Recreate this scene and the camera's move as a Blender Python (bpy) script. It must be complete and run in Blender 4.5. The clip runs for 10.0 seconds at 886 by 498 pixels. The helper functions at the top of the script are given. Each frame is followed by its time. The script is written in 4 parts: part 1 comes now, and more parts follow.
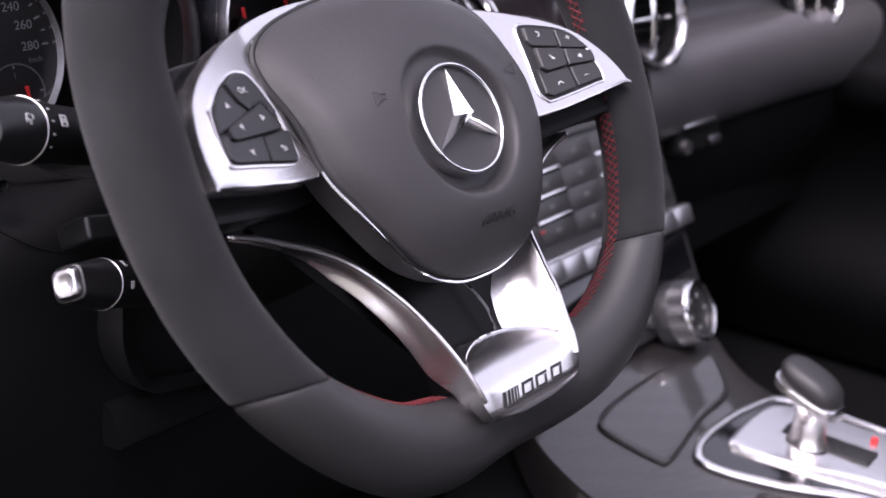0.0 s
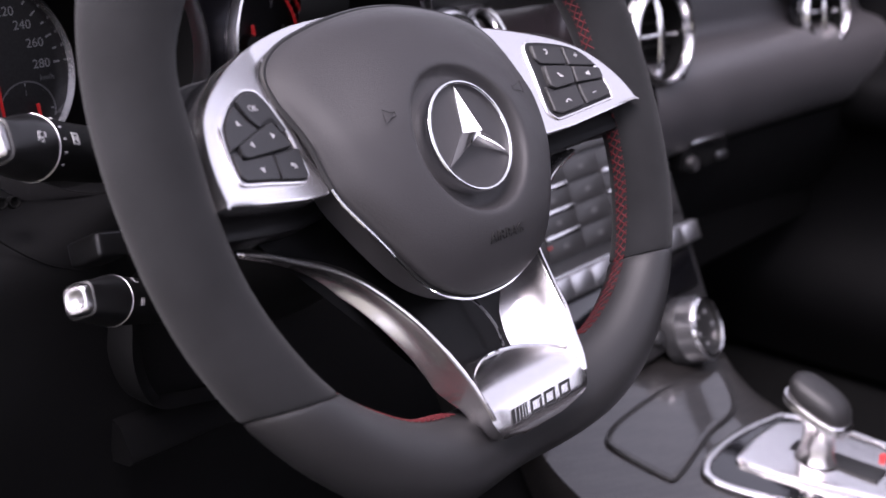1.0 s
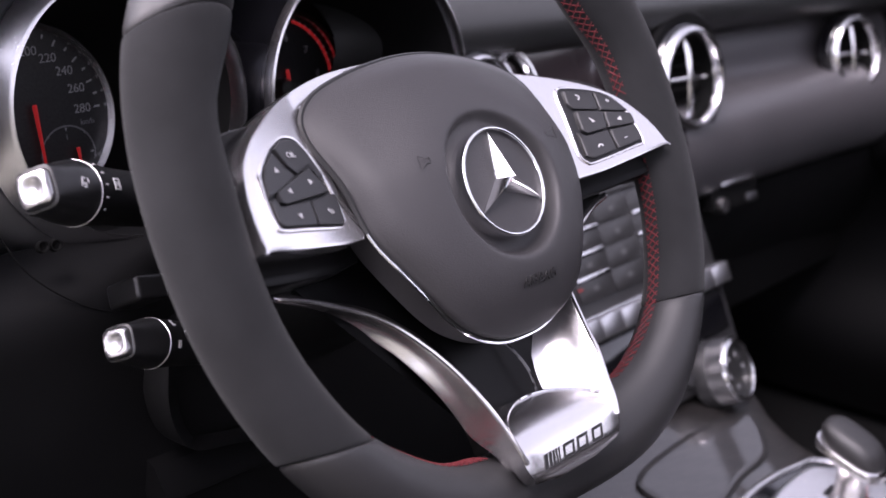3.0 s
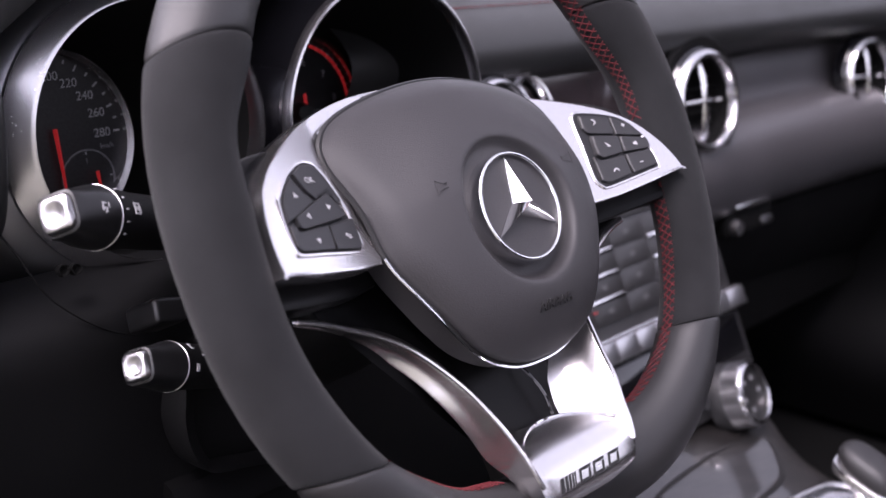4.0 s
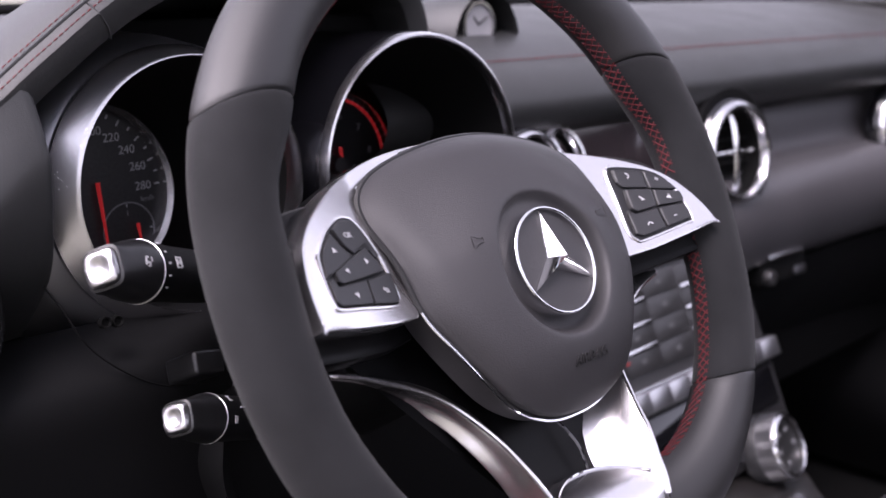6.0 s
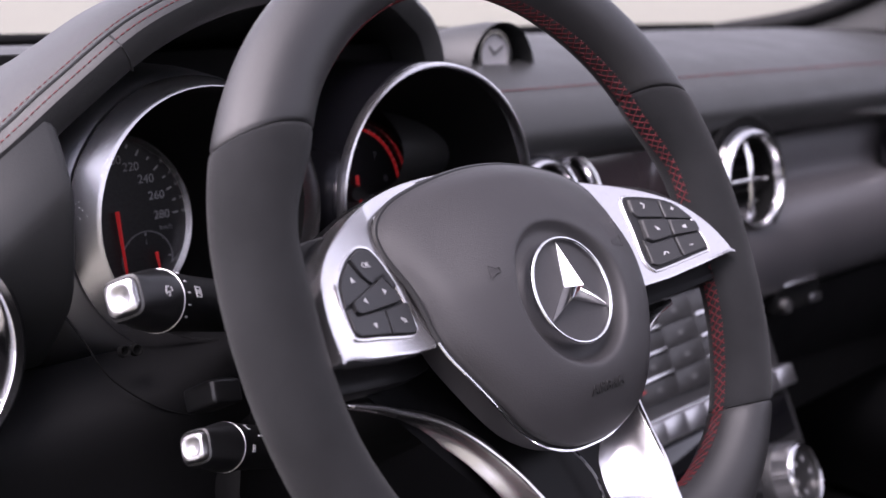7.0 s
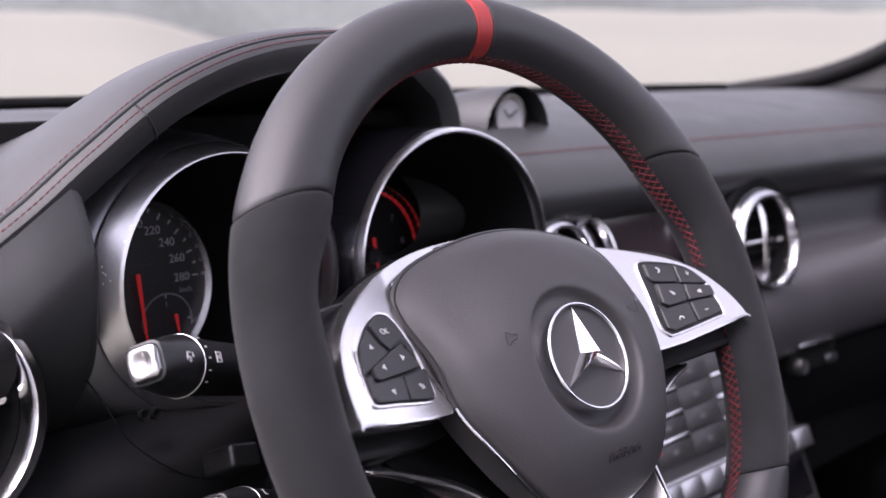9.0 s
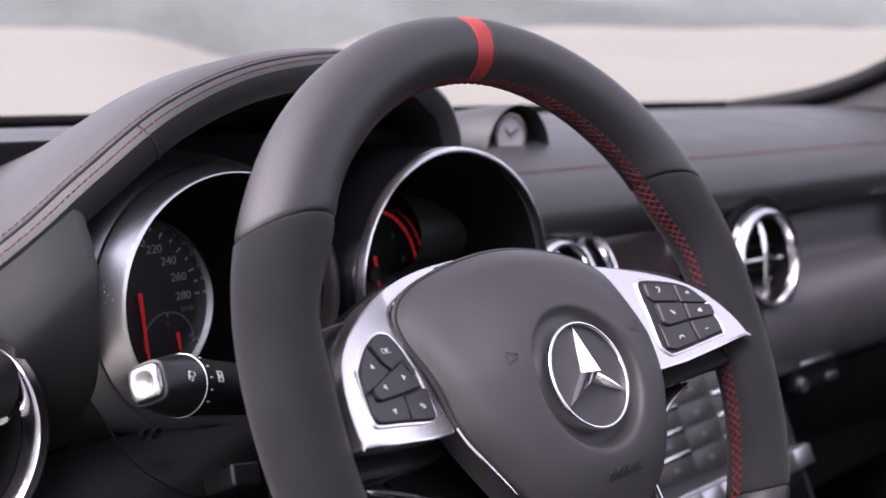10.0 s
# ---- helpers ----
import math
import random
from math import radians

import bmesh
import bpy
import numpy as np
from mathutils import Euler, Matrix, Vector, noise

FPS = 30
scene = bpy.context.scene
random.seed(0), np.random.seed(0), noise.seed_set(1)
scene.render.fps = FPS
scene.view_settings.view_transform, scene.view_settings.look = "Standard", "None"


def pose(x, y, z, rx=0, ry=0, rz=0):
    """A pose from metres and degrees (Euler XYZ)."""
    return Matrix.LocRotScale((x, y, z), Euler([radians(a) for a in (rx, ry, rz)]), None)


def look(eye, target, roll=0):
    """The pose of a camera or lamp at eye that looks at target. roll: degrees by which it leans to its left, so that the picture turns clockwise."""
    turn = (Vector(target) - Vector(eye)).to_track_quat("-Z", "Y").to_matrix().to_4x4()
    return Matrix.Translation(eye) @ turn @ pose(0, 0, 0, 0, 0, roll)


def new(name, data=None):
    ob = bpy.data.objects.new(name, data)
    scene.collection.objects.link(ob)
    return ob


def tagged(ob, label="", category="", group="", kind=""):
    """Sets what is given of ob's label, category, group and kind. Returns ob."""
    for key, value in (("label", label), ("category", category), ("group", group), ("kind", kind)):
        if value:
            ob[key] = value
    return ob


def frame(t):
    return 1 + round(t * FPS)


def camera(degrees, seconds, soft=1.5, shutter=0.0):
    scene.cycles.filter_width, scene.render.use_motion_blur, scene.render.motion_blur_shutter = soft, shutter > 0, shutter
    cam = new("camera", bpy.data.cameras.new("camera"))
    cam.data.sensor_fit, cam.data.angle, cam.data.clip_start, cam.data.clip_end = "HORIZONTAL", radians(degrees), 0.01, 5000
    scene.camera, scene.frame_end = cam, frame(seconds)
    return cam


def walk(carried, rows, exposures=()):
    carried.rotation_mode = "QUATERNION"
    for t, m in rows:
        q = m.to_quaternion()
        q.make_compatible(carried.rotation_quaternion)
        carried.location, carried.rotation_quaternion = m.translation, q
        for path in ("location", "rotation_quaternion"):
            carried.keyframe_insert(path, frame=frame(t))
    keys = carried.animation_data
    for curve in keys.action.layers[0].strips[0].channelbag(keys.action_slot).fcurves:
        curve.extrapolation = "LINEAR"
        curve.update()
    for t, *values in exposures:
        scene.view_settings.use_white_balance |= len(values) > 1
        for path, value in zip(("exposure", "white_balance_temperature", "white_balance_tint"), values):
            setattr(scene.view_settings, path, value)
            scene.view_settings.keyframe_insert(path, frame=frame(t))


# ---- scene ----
cam = camera(44.09, 10.0)
cam.data.dof.use_dof, cam.data.dof.focus_distance, cam.data.dof.aperture_fstop = True, 0.54, 8.5
PATH = [
    (0, -0.3829, -0.3155, 0.8653, 70.017, -0.782, -49.239),
    (0.5, -0.3838, -0.3154, 0.8661, 70.363, -0.760, -49.120),
    (1, -0.3846, -0.3154, 0.8670, 70.772, -0.719, -48.916),
    (1.5, -0.3856, -0.3153, 0.8681, 71.247, -0.657, -48.594),
    (2, -0.3869, -0.3150, 0.8691, 71.685, -0.620, -48.243),
    (2.5, -0.3881, -0.3148, 0.8703, 72.189, -0.573, -47.873),
    (4, -0.3919, -0.3150, 0.8739, 73.779, -0.432, -46.843),
    (4.5, -0.3932, -0.3149, 0.8752, 74.334, -0.368, -46.430),
    (5, -0.3945, -0.3148, 0.8762, 74.884, -0.308, -46.085),
    (5.5, -0.3958, -0.3150, 0.8776, 75.504, -0.240, -45.729),
    (7, -0.4002, -0.3157, 0.8817, 77.484, -0.121, -44.665),
    (7.5, -0.4016, -0.3160, 0.8834, 78.163, -0.133, -44.395),
    (8, -0.4031, -0.3167, 0.8851, 78.902, -0.110, -44.182),
    (8.5, -0.4042, -0.3176, 0.8868, 79.593, -0.107, -44.020),
    (9, -0.4052, -0.3180, 0.8884, 80.316, -0.130, -43.951),
    (9.5, -0.4061, -0.3185, 0.8894, 80.840, -0.146, -43.935),
    (10, -0.4066, -0.3192, 0.8905, 81.156, -0.155, -43.912),
]
EXPOSURES = [(0.0, 1.75, 6250, 29), (10.0, 1.75, 6250, 29)]
walk(cam, [(t, pose(x, y, z, rx, ry, rz)) for t, x, y, z, rx, ry, rz in PATH], EXPOSURES)

# ---- light: an open roadster under a pale overcast sky ----
world = bpy.data.worlds.new("overcast_sky")
scene.world = world
world.use_nodes = True
wn, wl = world.node_tree.nodes, world.node_tree.links
sky = wn.new("ShaderNodeTexSky")
sky.sky_type, sky.sun_disc = "NISHITA", False
sky.sun_elevation, sky.sun_rotation = radians(48), radians(-60)
sky.dust_density, sky.air_density = 4.0, 1.0
whiten = wn.new("ShaderNodeHueSaturation")
whiten.inputs["Saturation"].default_value = 0.25
wl.new(sky.outputs[0], whiten.inputs["Color"])
wl.new(whiten.outputs[0], wn["Background"].inputs[0])
wn["Background"].inputs[1].default_value = 0.15
sun = new("sun", bpy.data.lights.new("sun", "SUN"))
sun.data.energy, sun.data.angle, sun.data.color = 1.2, radians(25), (1.0, 0.96, 0.92)
sun.matrix_world = look((-2.5, -1.5, 5.0), (0, 0, 0))

# ---- materials ----
def material(name, color, rough=0.5, metal=0.0, grain=0.0, grain_scale=900.0, mottle=0.12, mottle_scale=14.0, coat=0.0, sheen=0.0, aniso=0.0, emit=None, spec=0.5, dust=0.0, wear=0.08):
    m = bpy.data.materials.new(name)
    m.use_nodes = True
    n, l = m.node_tree.nodes, m.node_tree.links
    b = n["Principled BSDF"]
    at = n.new("ShaderNodeTexCoord").outputs["Object"]
    big = n.new("ShaderNodeTexNoise")
    big.inputs["Scale"].default_value, big.inputs["Detail"].default_value = mottle_scale, 5
    l.new(at, big.inputs["Vector"])
    fine = n.new("ShaderNodeTexNoise")
    fine.inputs["Scale"].default_value, fine.inputs["Detail"].default_value = grain_scale, 3
    l.new(at, fine.inputs["Vector"])
    both = n.new("ShaderNodeMath")
    both.operation = "MULTIPLY_ADD"
    both.inputs[1].default_value = 0.4
    l.new(fine.outputs["Fac"], both.inputs[0])
    l.new(big.outputs["Fac"], both.inputs[2])
    ramp = n.new("ShaderNodeMapRange")
    ramp.inputs["From Min"].default_value, ramp.inputs["From Max"].default_value = 0.4, 1.0
    ramp.inputs["To Min"].default_value, ramp.inputs["To Max"].default_value = 1 - mottle, 1 + mottle
    l.new(both.outputs[0], ramp.inputs["Value"])
    tone = n.new("ShaderNodeMix")
    tone.data_type, tone.blend_type = "RGBA", "MULTIPLY"
    tone.inputs["Factor"].default_value = 1.0
    tone.inputs["A"].default_value = (*color, 1)
    l.new(ramp.outputs[0], tone.inputs["B"])
    l.new(tone.outputs["Result"], b.inputs["Base Color"])
    rr = n.new("ShaderNodeMapRange")
    rr.inputs["From Min"].default_value, rr.inputs["From Max"].default_value = 0.4, 1.0
    rr.inputs["To Min"].default_value, rr.inputs["To Max"].default_value = max(rough - wear, 0.01), min(rough + wear, 1.0)
    l.new(both.outputs[0], rr.inputs["Value"])
    l.new(rr.outputs[0], b.inputs["Roughness"])
    b.inputs["Metallic"].default_value = metal
    b.inputs["Specular IOR Level"].default_value = spec
    b.inputs["Coat Weight"].default_value, b.inputs["Coat Roughness"].default_value = coat, 0.04
    b.inputs["Sheen Weight"].default_value, b.inputs["Sheen Roughness"].default_value = sheen, 0.5
    b.inputs["Anisotropic"].default_value = aniso
    if grain:
        bump = n.new("ShaderNodeBump")
        bump.inputs["Strength"].default_value, bump.inputs["Distance"].default_value = grain, 0.0004
        l.new(fine.outputs["Fac"], bump.inputs["Height"])
        l.new(bump.outputs[0], b.inputs["Normal"])
    if emit:
        b.inputs["Emission Color"].default_value, b.inputs["Emission Strength"].default_value = (*color, 1), emit
    return m


LEATHER = material("smooth_black_leather", (0.017, 0.0165, 0.017), 0.48, grain=0.25, grain_scale=1400)
PADDING = material("grained_airbag_cover", (0.027, 0.0255, 0.0268), 0.54, grain=0.45, grain_scale=1500)
SUEDE = material("dark_suede", (0.0155, 0.0158, 0.0165), 0.95, grain=0.5, grain_scale=2200, mottle=0.42, mottle_scale=24, sheen=0.06, spec=0.12)
DASH = material("dashboard_leather", (0.0208, 0.0212, 0.021), 0.5, grain=0.3, grain_scale=1300)
# soft-touch plastic; the footwell's shade is put into its near-zero base colour
LOWDASH = material("shaded_soft_plastic", (0.0032, 0.0032, 0.0035), 0.64, grain=0.3, grain_scale=1600, spec=0.2)
PLASTIC = material("black_plastic", (0.007, 0.007, 0.0075), 0.4, grain=0.1)
KEYCAP = material("matt_grey_keys", (0.017, 0.017, 0.018), 0.45)
GLOSS = material("piano_black", (0.004, 0.004, 0.005), 0.07, coat=0.6, wear=0.02)
SATINBLACK = material("satin_black", (0.003, 0.003, 0.0033), 0.42, spec=0.14)
VOID = material("deep_black", (0.003, 0.003, 0.003), 0.8, spec=0.15)
SILVER = material("satin_silver", (0.84, 0.82, 0.82), 0.24, metal=1.0, mottle=0.02, wear=0.012)
BRUSHED = material("brushed_silver", (0.66, 0.65, 0.66), 0.26, metal=1.0, mottle=0.04, wear=0.02)
DARKSILVER = material("grey_metal", (0.3, 0.3, 0.31), 0.35, metal=1.0)
SATINMETAL = material("satin_grey_metal", (0.34, 0.34, 0.36), 0.36, metal=1.0, mottle=0.05, wear=0.03)
BUTTON = material("satin_button_metal", (0.62, 0.61, 0.62), 0.33, metal=1.0, mottle=0.03, wear=0.02)
CHROME = material("chrome", (0.82, 0.82, 0.83), 0.06, metal=1.0, mottle=0.02, wear=0.02)
THREAD = material("red_thread", (0.10, 0.007, 0.010), 0.8)
REDBAND = material("red_leather", (0.26, 0.02, 0.018), 0.5, grain=0.3, grain_scale=1500)
WHITE = material("white_print", (0.4, 0.4, 0.41), 0.6)
PALE = material("pale_dial", (0.30, 0.295, 0.30), 0.5)
PRINT = material("grey_print", (0.22, 0.22, 0.23), 0.6)
DIM = material("dim_print", (0.07, 0.07, 0.072), 0.6)
INK = material("black_print", (0.01, 0.01, 0.01), 0.5)
REDGLOW = material("lit_red_needle", (0.42, 0.02, 0.02), 0.5, emit=0.12)
PANEL = material("grey_trim", (0.06, 0.057, 0.06), 0.45, grain=0.15)
STACKTRIM = material("dark_panel", (0.024, 0.0235, 0.024), 0.36, grain=0.1)
# darker copy of LOWDASH: shade on door trim and ledge painted as colour
SHADETRIM = material("shaded_trim", (0.0022, 0.0022, 0.0024), 0.7, grain=0.3, grain_scale=1500, spec=0.1)
CARPET = material("black_carpet", (0.004, 0.004, 0.004), 0.97, grain=0.8, grain_scale=700, spec=0.1)
SCREEN = material("screen_glass", (0.045, 0.034, 0.036), 0.15, coat=0.4)
SAND = material("pale_sand", (0.151, 0.149, 0.121), 0.95, mottle=0.12, mottle_scale=0.05, grain_scale=2.0)
SCRUB = material("grey_green_scrub", (0.09, 0.1, 0.092), 0.95, mottle=0.45, mottle_scale=0.02, grain_scale=0.3)


def carbon_material():
    m = material("lacquered_carbon_weave", (0.06, 0.055, 0.055), 0.35, coat=1.0)
    n, l = m.node_tree.nodes, m.node_tree.links
    at = n.new("ShaderNodeTexCoord").outputs["Object"]
    w = n.new("ShaderNodeTexWave")
    w.wave_type, w.bands_direction = "BANDS", "DIAGONAL"
    w.inputs["Scale"].default_value = 150
    l.new(at, w.inputs["Vector"])
    c = n.new("ShaderNodeTexChecker")
    c.inputs["Scale"].default_value = 420
    l.new(at, c.inputs["Vector"])
    mix = n.new("ShaderNodeMath")
    mix.operation = "MULTIPLY"
    l.new(w.outputs["Fac"], mix.inputs[0])
    l.new(c.outputs["Fac"], mix.inputs[1])
    col = n.new("ShaderNodeMix")
    col.data_type = "RGBA"
    col.inputs["A"].default_value, col.inputs["B"].default_value = (0.006, 0.0055, 0.0055, 1), (0.04, 0.036, 0.034, 1)
    l.new(mix.outputs[0], col.inputs["Factor"])
    l.new(col.outputs["Result"], n["Principled BSDF"].inputs["Base Color"])
    return m


CARBON = carbon_material()


# ---- mesh tools ----
def part(name, bm, mat, parent=None, label="", smooth=True, m=None):
    bmesh.ops.recalc_face_normals(bm, faces=bm.faces)
    me = bpy.data.meshes.new(name)
    bm.to_mesh(me)
    bm.free()
    me.materials.append(mat)
    if smooth:
        me.shade_smooth()
        me.set_sharp_from_angle(angle=radians(38))
    ob = new(name, me)
    if parent:
        ob.parent = parent
    if m is not None:
        ob.matrix_basis = m
    if label:
        tagged(ob, label)
    return ob


def thing(name, label, category, m=None, group="", kind=""):
    ob = new(name)
    ob.empty_display_size = 0.02
    ob.matrix_basis = m if m is not None else Matrix()
    return tagged(ob, label, category, group, kind)


def loft(rings, ring_closed=True, path_closed=False, caps=True):
    bm = bmesh.new()
    vs = [[bm.verts.new(p) for p in ring] for ring in rings]
    n = len(rings[0])
    for i in range(len(rings) if path_closed else len(rings) - 1):
        a, b = vs[i], vs[(i + 1) % len(rings)]
        for j in range(n if ring_closed else n - 1):
            k = (j + 1) % n
            bm.faces.new((a[j], a[k], b[k], b[j]))
    if caps and ring_closed and not path_closed:
        bm.faces.new(vs[0][::-1])
        bm.faces.new(vs[-1])
    return bm


def spline(pts, n, closed=False):
    """Catmull-Rom through the points, n steps between two."""
    pts = [Vector(p) for p in pts]
    out, k = [], len(pts)
    for i in range(k if closed else k - 1):
        if closed:
            a, b, c, d = (pts[(i + j) % k] for j in (-1, 0, 1, 2))
        else:
            b, c = pts[i], pts[i + 1]
            a = pts[i - 1] if i else b * 2 - c
            d = pts[i + 2] if i + 2 < k else c * 2 - b
        for s in range(n):
            t = s / n
            out.append(0.5 * ((2 * b) + (c - a) * t + (2 * a - 5 * b + 4 * c - d) * t * t + (3 * b - a - 3 * c + d) * t ** 3))
    if not closed:
        out.append(pts[-1])
    return out


def sweep(pts, radius, sides=8, closed=False, flat=1.0, radii=None, up=(0, 0, 1)):
    pts = [Vector(p) for p in pts]
    rings, k = [], len(pts)
    for i, p in enumerate(pts):
        d = (pts[(i + 1) % k] - pts[i - 1]) if closed else (pts[min(i + 1, k - 1)] - pts[max(i - 1, 0)])
        d.normalize()
        s = d.cross(Vector(up))
        if s.length < 1e-4:
            s = d.cross(Vector((1, 0, 0)))
        s.normalize()
        u = s.cross(d)
        r = radii[i] if radii else radius
        rings.append([p + s * math.cos(a) * r + u * math.sin(a) * r * flat for a in (2 * math.pi * j / sides for j in range(sides))])
    return loft(rings, True, closed)


def lathe(profile, steps=48, closed=False):
    """Profile of (radius, height), turned round the local z."""
    return loft([[(r * math.cos(a), r * math.sin(a), h) for r, h in profile] for a in (2 * math.pi * i / steps for i in range(steps))], closed, True)


def inset(poly, d):
    """The outline moved inwards by d; counterclockwise outlines."""
    k, out = len(poly), []
    for i in range(k):
        a, b, c = (Vector(poly[(i + j) % k][:2]) for j in (-1, 0, 1))
        n1, n2 = (b - a).normalized(), (c - b).normalized()
        m = Vector((-n1.y - n2.y, n1.x + n2.x))
        if m.length < 1e-6:
            m = Vector((-n1.y, n1.x))
        m.normalize()
        out.append(b + m * d / max(0.5, m.dot(Vector((-n1.y, n1.x)))))
    return out


def area(poly):
    return sum(poly[i - 1][0] * poly[i][1] - poly[i][0] * poly[i - 1][1] for i in range(len(poly)))


def slab(poly, depth, bevel, top=lambda x, y: 0.0):
    """A plate with that outline and a rounded upper edge."""
    poly = [Vector(p[:2]) for p in poly]
    if area(poly) < 0:
        poly = poly[::-1]
    rings = []
    for d, h in ((0, -depth), (0, -bevel), (bevel * 0.3, -bevel * 0.3), (bevel, 0), (bevel * 1.7, 0)):
        rings.append([(p.x, p.y, top(p.x, p.y) + h) for p in (inset(poly, d) if d else poly)])
    bm = loft(rings)
    bmesh.ops.triangulate(bm, faces=[f for f in bm.faces if len(f.verts) > 4])
    return bm


def box(a, b, bevel=0.002, segments=2):
    bm = bmesh.new()
    bmesh.ops.create_cube(bm, size=1)
    for v in bm.verts:
        v.co = Vector([a[i] + (b[i] - a[i]) * (v.co[i] + 0.5) for i in range(3)])
    if bevel:
        bmesh.ops.bevel(bm, geom=bm.edges[:], offset=bevel, segments=segments, affect="EDGES", profile=0.5)
    return bm


def writing(name, text, size, mat, parent, m, depth=0.0002, label=""):
    cu = bpy.data.curves.new(name, "FONT")
    cu.body, cu.size, cu.extrude, cu.align_x, cu.align_y = text, size, depth, "CENTER", "CENTER"
    tmp = bpy.data.objects.new(name, cu)
    me = bpy.data.meshes.new_from_object(tmp)
    bpy.data.objects.remove(tmp)
    me.materials.clear()
    me.materials.append(mat)
    ob = new(name, me)
    ob.parent, ob.matrix_basis = parent, m
    if label:
        tagged(ob, label)
    return ob


def flip(pts):
    return [(-p[0], *p[1:]) for p in pts]


def mm(pts):
    return [tuple(c / 1000 for c in p) for p in pts]


def span(a, b, n):
    return [a + (b - a) * i / n for i in range(n + 1)]


# ---- steering wheel: local x right, y up in its plane, z to the driver ----
WHEEL = pose(0, 0, 0.75, 62)
wheel = thing("steering_wheel", "flat-bottomed sports steering wheel in black leather and suede with silver spokes", "steering wheel", WHEEL)


RIM_RADIUS = [(-90, 0.1534), (-65, 0.1635), (-45, 0.1632), (-25, 0.1618), (0, 0.1577), (30, 0.1608), (60, 0.1635), (90, 0.165)]
RIM_TUBE = [(-90, 0.02), (-60, 0.0198), (-20, 0.0173), (25, 0.0195), (90, 0.0172)]


def eased(stops, x):
    """A smooth curve through (degrees, value) stops from -90 to 90, even about both ends."""
    s = [(-180 - stops[1][0], stops[1][1])] + stops + [(180 - stops[-2][0], stops[-2][1])]
    i = next(k for k in range(1, len(s) - 2) if x <= s[k + 1][0] + 1e-6)
    (a0, v0), (a1, v1), (a2, v2), (a3, v3) = s[i - 1:i + 3]
    h = a2 - a1
    m1, m2 = (v2 - v0) / (a2 - a0) * h, (v3 - v1) / (a3 - a1) * h
    u = (x - a1) / h
    return (2 * u ** 3 - 3 * u * u + 1) * v1 + (u ** 3 - 2 * u * u + u) * m1 + (3 * u * u - 2 * u ** 3) * v2 + (u ** 3 - u * u) * m2


def folded(deg):
    """The same height on the right half of the wheel, from -90 to 90 degrees."""
    d = (deg + 180) % 360 - 180
    return 180 - d if d > 90 else -180 - d if d < -90 else d


def rim_point(deg):
    """Centre line of the rim: nearly a circle, flattened below."""
    a = radians(deg)
    r = eased(RIM_RADIUS, folded(deg))
    off = abs((deg % 360) - 270)
    y = 0.014 + r * math.sin(a)
    return Vector((r * math.cos(a), y, -0.0183 + 0.0682 * y - 0.0203 * math.exp(-(off / 25.0) ** 2)))


def rim_ring(deg, shrink=1.0, sides=28):
    p, q = rim_point(deg - 0.5), rim_point(deg + 0.5)
    c = rim_point(deg)
    d = (q - p).normalized()
    out = Vector((d.y, -d.x, 0))
    a_out = eased(RIM_TUBE, folded(deg)) * shrink
    up = deg % 360 if math.cos(radians(deg)) < 0 else (180 - deg) % 360
    a_in = a_out + 0.0022 * math.exp(-((up - 150) / 7.0) ** 2) - 0.0040 * math.exp(-((up - 165) / 8.0) ** 2) + 0.0042 * math.exp(-((up - 250) / 10.0) ** 2) - 0.0030 * math.exp(-((up - 221) / 10.0) ** 2)
    b = 0.96 * a_out
    ring = []
    for i in range(sides):
        t = 2 * math.pi * i / sides
        u, w = math.cos(t), math.sin(t)
        ring.append(c + out * (u * (a_out if u > 0 else a_in)) + Vector((0, 0, w * b)))
    return ring


# seams between leather and suede: degrees, and how far each slants from the middle outwards
SEAMS = [(149.5, 4.0), (30.5, -6.0), (217.0, -4.8), (-38.2, 3.0)]


def seam_ring(deg, shrink):
    slant = sum(k * max(0, 1 - abs((deg - d + 180) % 360 - 180) / 16) for d, k in SEAMS)
    if not slant:
        return rim_ring(deg, shrink)
    return [rim_ring(deg + slant * math.cos(2 * math.pi * i / 28), shrink)[i] for i in range(28)]


def rim_section(name, start, end, mat, label):
    n = max(8, int(abs(end - start) / 2.5))
    degs = [start + (end - start) * i / n for i in range(n + 1)]
    e = 0.25 if end > start else -0.25
    degs = [start, start + e * 1.2, start + e * 3] + degs[1:-1] + [end - e * 3, end - e * 1.2, end]
    shr = [0.955, 0.985, 1.0] + [1.0] * (len(degs) - 6) + [1.0, 0.985, 0.955]
    return part(name, loft([seam_ring(d, s) for d, s in zip(degs, shr)]), mat, wheel, label)


rim_section("upper_rim", 149.5, 91.4, LEATHER, "smooth black leather rim section")
rim_section("upper_rim", 87.0, 30.5, LEATHER, "smooth black leather rim section")
rim_section("centre_band", 91.3, 87.1, REDBAND, "red leather twelve o'clock mark")
rim_section("grip", 149.7, 217, SUEDE, "dark grey suede grip")
rim_section("grip", 30.3, -38.2, SUEDE, "dark grey suede grip")
rim_section("lower_rim", 217.2, 321.6, LEATHER, "smooth black leather rim section")


